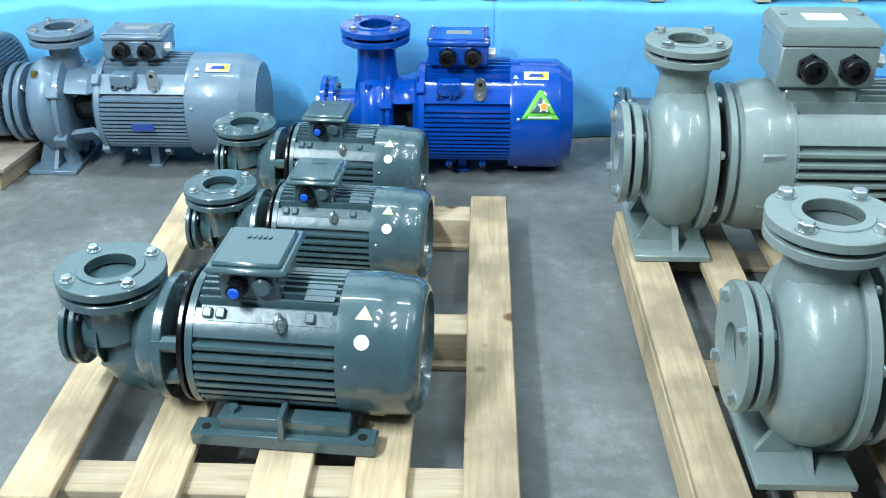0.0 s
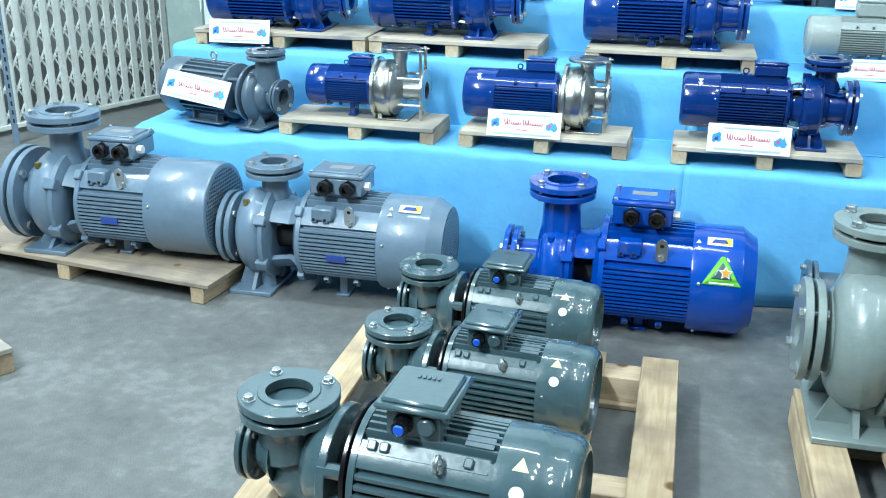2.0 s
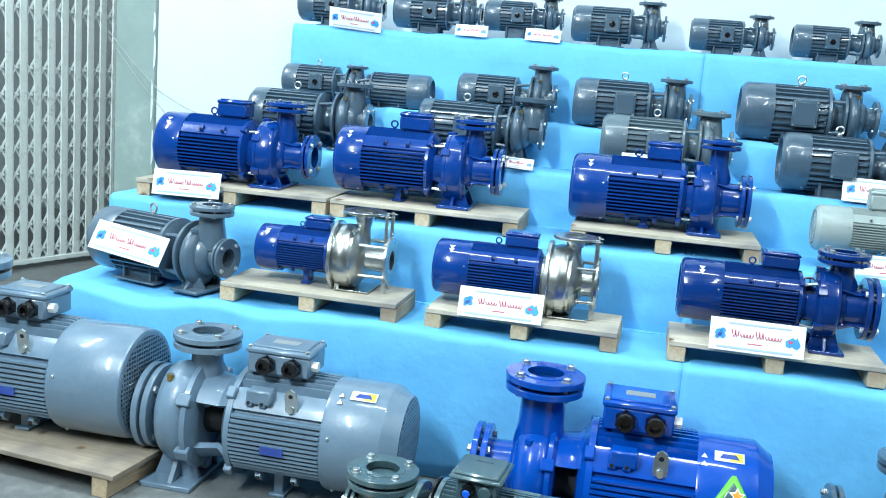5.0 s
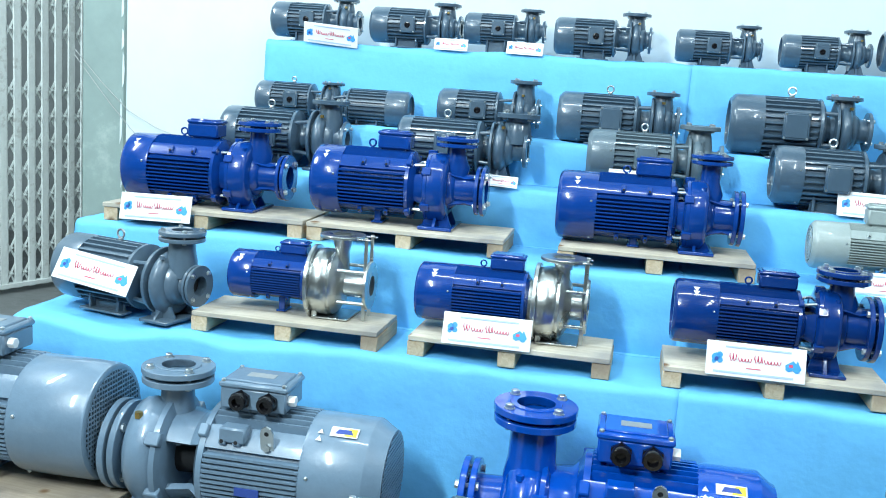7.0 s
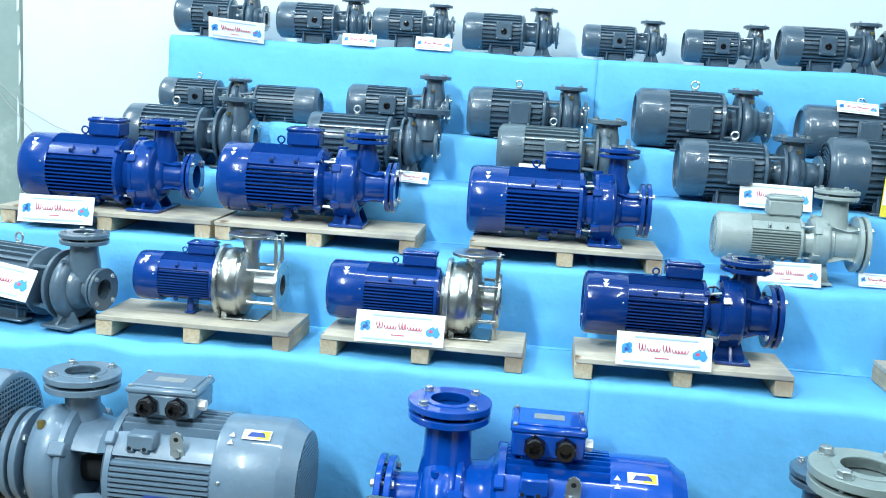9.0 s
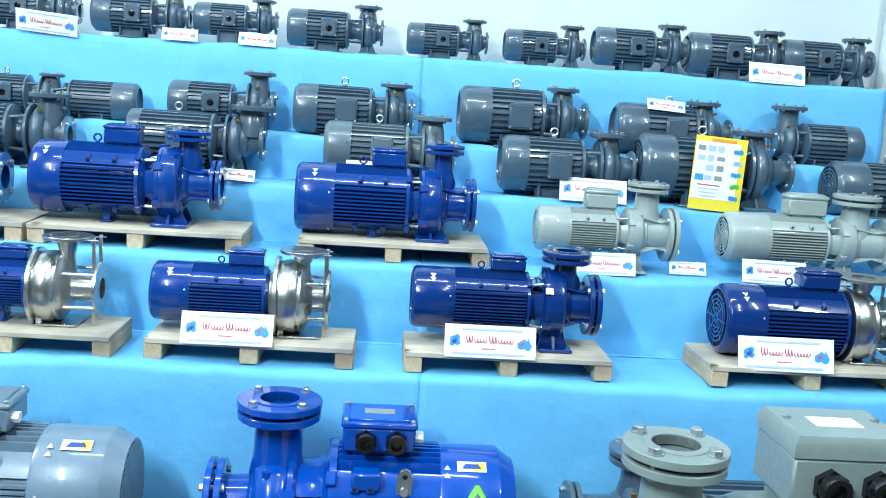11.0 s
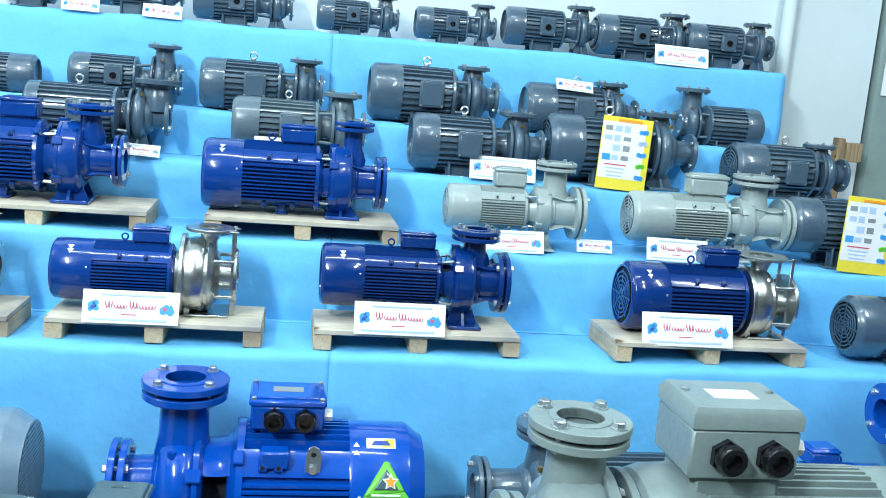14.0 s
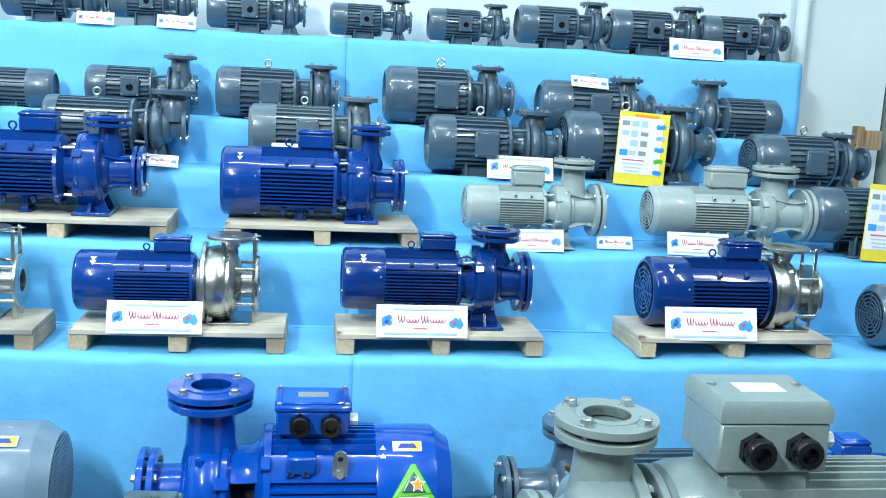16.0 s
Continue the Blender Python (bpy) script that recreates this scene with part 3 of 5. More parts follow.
        part("lug_bolt", Shape().lathe([(0, 0.06 * r), (front * 0.07 * r, 0.06 * r)], 6, (xb - 0.64 * body, front * 0.80 * r, h + 0.6 * r), "Y"), ZINC, lugp)
        part("lug_block", Shape().box((xb - 0.3 * body, front * 0.72 * r, h + 0.74 * r), (0.26 * body, 0.3 * r, 0.26 * r), 0.006), mat, T)
    if plate:
        part("nameplate", Shape().box(((xb + xc) / 2, front * 1.045 * r, h - 0.12 * r), (0.24 * body, 0.003, 0.14 * r)), INDIGO, T, "dark blue printed nameplate")
    # lantern between motor and pump
    if not steel:
        x1 = -0.34 * vr
        if family in ("norm", "floor"):
            mids = (0, 180) if family == "norm" else (90, 270)
            for a in mids:
                wide_span = 62 if family == "norm" else 116
                part("lantern_arm", Shape().shell([(xb + 0.06 * r, 0.92 * r), (0.6 * xb + 0.4 * x1, 0.74 * r), (x1, 0.80 * vr)], a, wide_span, 0.12 * r, (0, 0, h)), mat, T)
            for a in ((52, 128, 232, 308) if family == "norm" else ()):
                t = radians(a)
                part("stud", Shape().tube([(xb, 0.8 * r * math.cos(t), h + 0.8 * r * math.sin(t)), (x1, 0.8 * vr * math.cos(t), h + 0.8 * vr * math.sin(t))], 0.045 * r, 8), ZINC if family == "norm" else mat, T)
            for a in (45, 135, 225, 315):
                t = radians(a)
                part("shield_lug", Shape().box((xb + 0.02 * r, 0.98 * r * math.cos(t), h + 0.98 * r * math.sin(t)), (0.16 * r, 0.2 * r, 0.22 * r), 0.02 * r, Matrix.Rotation(t, 3, "X")), mat, T)
            part("casing_cover", Shape().lathe([(-0.40 * vr, 0.5 * vr), (-0.39 * vr, 0.80 * vr), (-0.36 * vr, 0.88 * vr), (-0.33 * vr, 0.97 * vr), (-0.24 * vr, 0.98 * vr)], 36, (0, 0, h)), mat, T)
            # solid near-black core: shade between the lantern arms put into its colour
            part("shaft_shade_core", Shape().lathe([(xb, 0.5 * r), (0.5 * (xb + x1), 0.34 * r), (x1, 0.36 * r)], 18, (0, 0, h)), DARK, T, "near-black core standing for the shade round the shaft")
        elif family == "slate":
            part("neck", Shape().lathe([(xb + 0.05 * r, 0.8 * r), (xb + 0.16 * r, 0.62 * r), (0.62 * xb + 0.38 * x1, 0.46 * r), (0.3 * xb + 0.7 * x1, 0.42 * r), (x1 - 0.02 * r, 0.5 * r), (x1, 0.62 * vr)], 22, (0, 0, h)), mat, T)
            for a in (40, 140, 220, 320):
                t = radians(a)
                part("stud", Shape().tube([(xb, 0.84 * r * math.cos(t), h + 0.84 * r * math.sin(t)), (x1, 0.84 * vr * math.cos(t), h + 0.84 * vr * math.sin(t))], 0.07 * r, 8), mat, T)
            part("casing_cover", Shape().ring(-0.34 * vr, -0.24 * vr, 0.3 * vr, 0.94 * vr, 30, (0, 0, h - drop)), mat, T)
        elif family == "stone":
            part("motor_bell", Shape().lathe([(xb - 0.02, 0.97 * r), (xb + 0.01, 1.02 * r), (xb + 0.45 * (x1 - xb), 1.0 * r), (xb + 0.62 * (x1 - xb), 0.95 * r), (xb + 0.68 * (x1 - xb), 0.86 * r), (xb + 0.74 * (x1 - xb), 0.84 * r)], 44, (0, 0, h)), mat, T)
            part("bell_flange", Shape().ring(xb + 0.72 * (x1 - xb), xb + 0.82 * (x1 - xb), 0.3 * r, 0.92 * vr, 40, (0, 0, h)), mat, T)
            # the shaded gap before the casing is a solid near-black core
            part("shaft_shade_core", Shape().lathe([(xb + 0.8 * (x1 - xb), 0.62 * vr), (x1, 0.62 * vr)], 24, (0, 0, h)), DARK, T, "near-black core standing for the shade between bell and casing")
            part("casing_cover", Shape().ring(-0.36 * vr, -0.24 * vr, 0.3 * r, 0.98 * vr, 44, (0, 0, h)), mat, T)
            bolts(T, (-0.36 * vr, 0, h), "X", 0.93 * vr, 8, 0.05 * vr, -1, None, 22, "bolt")
            for u in (0.2, 0.75):
                part("bell_pad", Shape().box((xb + 0.25 * (x1 - xb), front * 0.86 * r, h + (0.5 - u) * r), (0.34 * (xb - x1) * -1, 0.2 * r, 0.2 * r), 0.02 * r), mat, T)
        else:
            for a in (20, 160, 200, 340):
                t = radians(a)
                part("lantern_arm", Shape().tube([(xb, 0.74 * r * math.cos(t), h + 0.74 * r * math.sin(t)), (-0.13 * r / 0.162, 0.8 * r * math.cos(t), h + 0.8 * r * math.sin(t))], 0.12 * r, 8), mat, T)
            # near-black core in place of the shade behind the arms
            part("shaft_shade_core", Shape().lathe([(xb, 0.5 * r), (-0.6 * vr, 0.4 * r)], 18, (0, 0, h)), DARK, T, "near-black core standing for the shade round the shaft")
    else:
        s = Shape().ring(-0.52 * vr, -0.40 * vr, 0.2 * r, 1.08 * vr, 36, (0, 0, h)).lathe([(xb, 0.9 * r), (-0.55 * vr, 0.7 * r), (-0.5 * vr, 0.7 * r)], 24, (0, 0, h))
        part("adapter_ring", s, STEEL, T)
    # volute
    s = Shape()
    hv = h - drop
    wide = {"norm": 1.0, "floor": 1.15, "slate": 0.82, "stone": 1.22, "green": 1.2}[family]
    if family == "norm" and not steel:
        part("volute_rim", Shape().lathe([(-0.30 * vr, 0.6 * vr), (-0.28 * vr, 0.93 * vr), (-0.22 * vr, 0.985 * vr), (0.14 * vr, 0.985 * vr), (0.22 * vr, 0.95 * vr), (0.27 * vr, 0.86 * vr), (0.30 * vr, 0.6 * vr), (0.32 * vr, 0.4 * vr)], 36, (0, 0, hv)), mat, T)
    if steel:
        s.lathe([(-0.4 * vr, 0.95 * vr), (-0.2 * vr, 1.0 * vr), (0.05 * vr, 1.0 * vr), (0.12 * vr, 0.93 * vr), (0.2 * vr, 0.95 * vr), (0.28 * vr, 0.88 * vr), (0.45 * vr, 0.6 * vr), (0.5 * vr, 0.4 * vr)], 40, (0, 0, h))
    elif family != "green":
        n, m = 40, 14
        pts, faces = [], []
        for i in range(n):
            t = 2 * math.pi * i / n
            grow = 0.27 + 0.10 * (i / n)
            R = 0.62 * vr
            for k in range(m):
                b = 2 * math.pi * k / m
                rr = R + grow * vr * math.cos(b)
                pts.append((0.95 * wide * grow * vr * math.sin(b), rr * math.cos(t + math.pi / 2), hv + rr * math.sin(t + math.pi / 2)))
        for i in range(n):
            for k in range(m):
                a, b = i * m + k, i * m + (k + 1) % m
                c, d = ((i + 1) % n) * m + (k + 1) % m, ((i + 1) % n) * m + k
                faces.append((a, b, c, d))
        s.add(pts, faces)
        s.lathe([(-0.3 * vr, 0.66 * vr), (-0.3 * vr, 0.7 * vr), (0.3 * vr, 0.62 * vr), (0.46 * vr, 0.5 * vr), (0.5 * vr, 0.3 * vr)], 28, (0, 0, hv))
        for a in range(6):
            t = radians(a * 60 + 30)
            if family in ("slate", "stone"):
                break
            lug_shape = Shape().box((-0.26 * vr, 0.95 * vr * math.cos(t), h + 0.95 * vr * math.sin(t)), (0.26 * vr, 0.17 * vr, 0.22 * vr), 0.02 * vr, Matrix.Rotation(t, 3, "X"))
            part("casing_lug", lug_shape, mat, T)
    if family != "green":
        part("volute", s, head, T, "polished stainless steel casing" if steel else "", 50)
    # outlet
    zt = h + up
    ft = max(0.008, 0.17 * rd) if not steel else 0.009
    gapf = ft * 0.55 if ring else 0
    neck = 0.55 * rd if family == "slate" or mat == COBALT else (0.44 if mat in (BLUE, NAVY, COBALT, BGREY) else 0.56) * rd
    s = Shape().lathe([(h + 0.2 * vr, neck * (1.25 if not steel else 0.8)), (h + 0.62 * vr, neck * (1.5 if mat in (BLUE, NAVY) and not steel else 1.2 if not steel else 0.75)), (h + 0.95 * vr, neck * (1.05 if not steel else 0.7)), (zt - 2.4 * ft, neck), (zt - 1.2 * ft, neck * 1.05), (zt - 1.2 * ft, 0.9 * neck), (zt - 4.5 * ft, 0.88 * neck), (zt - 4.6 * ft, 0.0)], 24, (dx, 0, 0), "Z")
    if family != "green":
        part("outlet_pipe", s, head, T)
    s = Shape()
    if ring:
        s.ring(zt - 2 * ft - gapf, zt - ft - gapf, 0.5 * rd, rd * 0.98, 36, (dx, 0, 0), "Z")
        part("outlet_flange", s, head, T)
        part("counter_flange", Shape().ring(zt - ft, zt, 0.46 * rd, rd, 36, (dx, 0, 0), "Z").ring(zt - ft, zt + 0.18 * ft, 0.46 * rd, 0.62 * rd, 36, (dx, 0, 0), "Z"), head, T)
    else:
        s.ring(zt - 1.3 * ft, zt, 0.46 * rd, rd, 36, (dx, 0, 0), "Z")
        part("outlet_flange", s, head, T)
    depth = 1.3 if family == "green" else 4.4
    # near-black disc paints the shade down in the outlet
    part("outlet_bore_shade", Shape().lathe([(zt - (depth + 0.1) * ft, 0.87 * neck), (zt - depth * ft, 0.87 * neck)], 24, (dx, 0, 0), "Z"), DARK, T)
    if not steel:
        bolts(T, (dx, 0, zt), "Z", 0.8 * rd, 4, (0.13 if family == "stone" else 0.105) * rd, 1, None, 45, "bolt", 2.9 * ft if ring else 1.8 * ft)
    # inlet
    rs = min(rs * (1.32 if steel else 1.06 if family == "slate" else 1.22), 0.97 * h)
    st = max(0.008, 0.15 * rs) if not steel else 0.009
    bore = 0.36 if steel or family == "stone" else 0.48
    if family != "green" and not steel:
        s = Shape().lathe([(0.2 * vr, 0.74 * rs), (0.40 * vr, 0.72 * rs), (0.46 * vr, 0.64 * rs), (suc - 2.2 * st, 0.62 * rs), (suc - 1.1 * st, 0.6 * rs), (suc - 1.1 * st, bore * rs), (suc - 3.5 * st, bore * rs), (suc - 3.6 * st, 0.0)], 28, (0, 0, h))
    else:
        s = Shape().lathe([(0.2 * vr, (0.95 if not steel else 0.5) * rs), (0.45 * vr, (0.78 if not steel else 0.42) * rs), (max(0.5 * vr, suc - 2.2 * st), (0.6 if not steel else 0.4) * rs), (suc - 1.1 * st, 0.58 * rs), (suc - 1.1 * st, bore * rs), (suc - 3.5 * st, bore * rs), (suc - 3.6 * st, 0.0)], 24, (0, 0, h))
    part("inlet_pipe", s, head, T)
    if family == "norm" and not steel:
        for a in (0, 90, 180, 270):
            rib = part("inlet_rib", Shape().slab([(0.22 * vr, 0.5 * rs), (suc - 2.4 * st, 0.5 * rs), (suc - 2.4 * st, 0.82 * rs), (0.5 * (suc + 0.2 * vr), 0.70 * rs), (0.26 * vr, 0.9 * rs)], 0.05 * vr, Matrix(((1, 0, 0, 0), (0, 0, 1, -0.025 * vr), (0, 1, 0, 0), (0, 0, 0, 1)))), head, T)
            rib.matrix_basis = Matrix.Translation((0, 0, h)) @ Matrix.Rotation(radians(a + 45), 4, "X")
    if ring:
        part("inlet_flange", Shape().ring(suc - 2.5 * st, suc - 1.5 * st, 0.5 * rs, 0.98 * rs, 36, (0, 0, h)), head, T)
    if steel:
        part("counter_flange", Shape().ring(suc - 1.4 * st, suc, 0.36 * rs, 0.86 * rs, 36, (0, 0, h)).ring(suc - 1.2 * st, suc + 0.002, 0.36 * rs, 0.5 * rs, 30, (0, 0, h)), head, T)
    elif ring:
        part("counter_flange", Shape().ring(suc - st, suc, bore * rs, rs, 36, (0, 0, h)), head, T)
    else:
        part("inlet_flange", Shape().ring(suc - 1.3 * st, suc, 0.48 * rs, rs, 36, (0, 0, h)), head, T)
    # near-black disc paints the shade inside the inlet
    part("inlet_bore_shade", Shape().lathe([(suc - 3.4 * st, 0.98 * bore * rs), (suc - 3.3 * st, 0.98 * bore * rs)], 24, (0, 0, h)), DARK, T)
    if not steel:
        bolts(T, (suc, 0, h), "X", 0.8 * rs, 4, 0.10 * rs, 1, None, 45, "bolt", 2.9 * st if ring else 1.8 * st)
    if steel:
        for sg in (-1, 1):
            s = Shape().box((suc - 0.016, sg * 0.50 * rd, zt / 2), (0.013, 0.004, zt), 0.001)
            s.box(((suc + dx) / 2 + 0.2 * rd, sg * 0.50 * rd, zt - 0.008), (abs(suc - dx - 0.4 * rd) + 0.004, 0.016, 0.004), 0.001)
            for zz in (h + 0.55 * rs, h - 0.55 * rs):
                s.lathe([(0.15 * vr, 0.0065), (suc - 0.01, 0.0065)], 10, (0, sg * 0.62 * rs, zz))
            part("bracket", s, STEEL, T)
        part("support_plate", Shape().box((0.2 * vr, 0, 0.004), (1.1 * vr, 1.3 * vr, 0.006), 0.001).box((-0.3 * vr, 0.5 * vr, h * 0.3), (0.02, 0.004, h * 0.6), 0.001).box((-0.3 * vr, -0.5 * vr, h * 0.3), (0.02, 0.004, h * 0.6), 0.001), STEEL, T)
        part("drain_nipple", Shape().lathe([(0.03, 0.012), (h - 0.9 * vr + 0.03, 0.012)], 8, (0, 0, 0), "Z"), STEEL, T)
    # foot below the volute
    if foot and not steel and h > 0.75 * vr:
        part("foot_plate", Shape().box((0.05 * vr, 0, 0.045 * vr), (0.95 * vr, 1.75 * vr, 0.09 * vr), 0.003), head, T)
        zc = h - 0.62 * vr
        for yy in (-0.42 * vr, 0.36 * vr):
            part("foot_rib", Shape().slab([(-0.26 * vr, zc), (0.26 * vr, zc), (0.46 * vr, 0.05 * vr), (-0.40 * vr, 0.05 * vr)], 0.07 * vr, Matrix.Translation((0, yy + 0.07 * vr, 0)) @ Matrix.Rotation(radians(90), 4, "X")), head, T)
        part("foot_web", Shape().slab([(-0.42 * vr, zc), (0.42 * vr, zc), (0.8 * vr, 0.05 * vr), (-0.8 * vr, 0.05 * vr)], 0.08 * vr, Matrix(((0, 0, 1, -0.04 * vr), (1, 0, 0, 0), (0, 1, 0, 0), (0, 0, 0, 1)))), head, T)
    if family not in ("stone", "green"):
        part("drain_plug", Shape().lathe([(0, 0.07 * vr), (0.1 * vr, 0.07 * vr)], 6, (0.12 * vr, front * 0.6 * vr, h + 0.72 * vr), "Z"), BRASS if mat in (SLATE, BGREY) else head, T, "small hexagon plug")
    return T


# ---- the hall ----
s = Shape().add([(-9, -9, 0), (9, -9, 0), (9, 4.5, 0), (-9, 4.5, 0)], [(0, 1, 2, 3)])
structure("floor", s, CONCRETE, "worn grey concrete floor with pale stains", "floor")
structure("wall_north", Shape().box((-0.02, 1.85, 2.4), (5.84, 0.2, 4.8)), PLASTER, "white painted wall behind the steps", "wall")
structure("pillar_left", Shape().box((-3.07, 1.86, 2.4), (0.26, 0.24, 4.8), 0.012), PILLAR, "grey green painted pillar with chipped corner", "pillar")
structure("pillar_right", Shape().box((3.25, 1.83, 2.4), (0.66, 0.24, 4.8), 0.012), PILLAR, "grey green painted pillar", "pillar")
structure("wall_far", Shape().box((-4.0, 4.4, 2.4), (10.0, 0.2, 4.8)), SHED, "dull wall behind the folding gate", "wall")
# side walls, end wall and ceiling are added to enclose and bounce light
structure("added_wall_west", Shape().box((-7.0, -2.2, 2.4), (0.2, 13.0, 4.8)), PLASTER, "side wall added to close the hall and shape its bounced light", "wall")
structure("added_wall_east", Shape().box((6.0, -2.2, 2.4), (0.2, 13.0, 4.8)), SHED, "side wall added to close the hall and shape its bounced light", "wall")
structure("added_wall_south", Shape().box((-0.5, -8.6, 2.4), (13.0, 0.2, 4.8)), SHED, "dull grey end wall added behind the camera to limit reflections", "wall")
structure("ceiling", Shape().box((-0.5, -2.2, 4.85), (13.2, 13.2, 0.1)), ROOF, "pale ceiling added out of view to close the hall", "ceiling")

p = thing("conduit_pipe", "white plastic pipe running up the wall", "pipe", 2.36, 1.70, 0)
part("pipe", Shape().lathe([(0, 0.035), (4.7, 0.035)], 16, (0, 0, 0), "Z"), PLASTER, p)
for zz in (1.2, 2.3):
    part("clip", Shape().ring(zz, zz + 0.03, 0.035, 0.042, 16, (0, 0, 0), "Z"), ZINC, p)
n = thing("notice_sheet", "white paper notice taped to the pillar", "notice", 3.06, 1.702, 1.62)
part("sheet", Shape().box((0, 0, 0.15), (0.23, 0.004, 0.34)), WHITE, n)
for i in range(6):
    part("print_bar", Shape().box((-0.01, -0.003, 0.26 - i * 0.04), (0.15, 0.002, 0.008)), PALEPRINT, n)
w = thing("timber_post", "weathered timber post with a block nailed on", "post", 2.70, 1.62, 0)
part("post", Shape().box((0, 0, 0.68), (0.042, 0.06, 1.36), 0.004), BEAM, w)
part("block", Shape().box((0.066, -0.02, 1.29), (0.09, 0.06, 0.10), 0.004), BEAM, w)

rng = random.Random(5)
for i in range(9):
    zz, hh = 0.9 + i * 0.24 + rng.uniform(-0.08, 0.08), rng.uniform(0.03, 0.13)
    o = new("paint_chip", Shape().slab([(-0.007, -hh), (0.004, -hh * 0.7), (0.007, 0.0), (0.003, hh * 0.8), (-0.004, hh), (-0.006, 0.2 * hh)], 0.0015, Matrix()).mesh("paint_chip", PLASTER))
    o.parent = bpy.data.objects["pillar_left"]
    o.location = (-2.955 + rng.uniform(-0.008, 0.004), 1.7385, zz)
    o.rotation_euler = (radians(90), 0, rng.uniform(-0.05, 0.05))

c = thing("loose_cable", "thin grey cable sagging along the wall", "cable", 0, 0, 0)
part("cable", Shape().tube([(-3.22, 1.70, 1.55), (-3.05, 1.69, 1.38), (-2.9, 1.70, 1.24), (-2.75, 1.72, 1.16), (-2.5, 1.73, 1.08), (-2.3, 1.735, 1.06)], 0.0022, 6), CABLE, c)
part("cable", Shape().tube([(-3.22, 1.70, 1.52), (-3.0, 1.69, 1.27), (-2.86, 1.70, 1.12), (-2.7, 1.72, 1.05)], 0.0022, 6), CABLE, c)

# folding gate along the side of the hall
GX, GY = -4.277, 1.598
gate = thing("folding_gate", "pale folding lattice gate pulled shut", "gate", GX, GY, 0.03, 68.5)
bar = Shape().slab([(-0.022, -0.017), (0.022, -0.017), (0.022, -0.002), (0.009, -0.011), (0.009, 0.015), (-0.009, 0.015), (-0.009, -0.011), (-0.022, -0.002)], 3.0, Matrix()).mesh("upright", GATE)
lattice = Shape()
for zc in [0.10 + 0.165 * j for j in range(8)] + [1.62 + 0.165 * j for j in range(8)]:
    lattice.box((0.049, -0.006, zc), (0.014, 0.004, 0.185), 0, Matrix.Rotation(radians(30), 3, "Y"))
    lattice.box((0.049, 0.008, zc), (0.012, 0.004, 0.185), 0, Matrix.Rotation(radians(-30), 3, "Y"))
    lattice.lathe([(-0.026, 0.008), (-0.018, 0.008)], 8, (0.049, 0, zc), "Y")
lattice.box((0.049, 0.03, 1.5), (0.014, 0.012, 3.0))
lattice = lattice.mesh("lattice_strip", GATE)
for i in range(-14, 26):
    part("upright", bar, GATE, gate).location = (i * 0.098, 0, 0)
    part("lattice_strip", lattice, GATE, gate).location = (i * 0.098, 0, 0)
part("bottom_rail", Shape().box((0.5, 0, 0.02), (4.0, 0.05, 0.03), 0.003), GATE, gate)
post = thing("slotted_rack_post", "grey slotted steel angle post of a rack", "post", -4.10, 1.35, 0, 0)
part("angle_post", Shape().box((0, 0, 1.2), (0.045, 0.004, 2.4)).box((-0.02, 0.02, 1.2), (0.004, 0.045, 2.4)), BGREY, post)
for i in range(38):
    # slots are not cut; near-black bars give their shade
    o = part("slot", Shape().box((0.004, -0.0035, 0.15 + i * 0.055), (0.012, 0.003, 0.028), 0.001), DARK, post)
part("crossbar", Shape().box((-0.3, 0.0, 1.38), (0.6, 0.03, 0.05), 0.002), BGREY, post)

# ---- steps covered with blue cloth ----
STEPS = ((0.0, 0.545, 0.45, -2.45, 3.6), (0.45, 0.845, 0.88, -2.46, 3.3), (0.88, 1.082, 1.15, -2.1, 2.75), (1.15, 1.278, 1.40, -2.02, 2.23), (1.40, 1.655, 1.74, -2.02, 2.23))


def drape(u, w, k):
    return noise.noise(Vector((u * 1.7, w * 2.1, k * 7.3))) + 0.5 * noise.noise(Vector((u * 5.1, w * 4.0, k * 3.1 + 9))) + 0.3 * noise.noise(Vector((u * 12.0 + w * 5.0, w * 7.0, k * 1.7 + 4)))


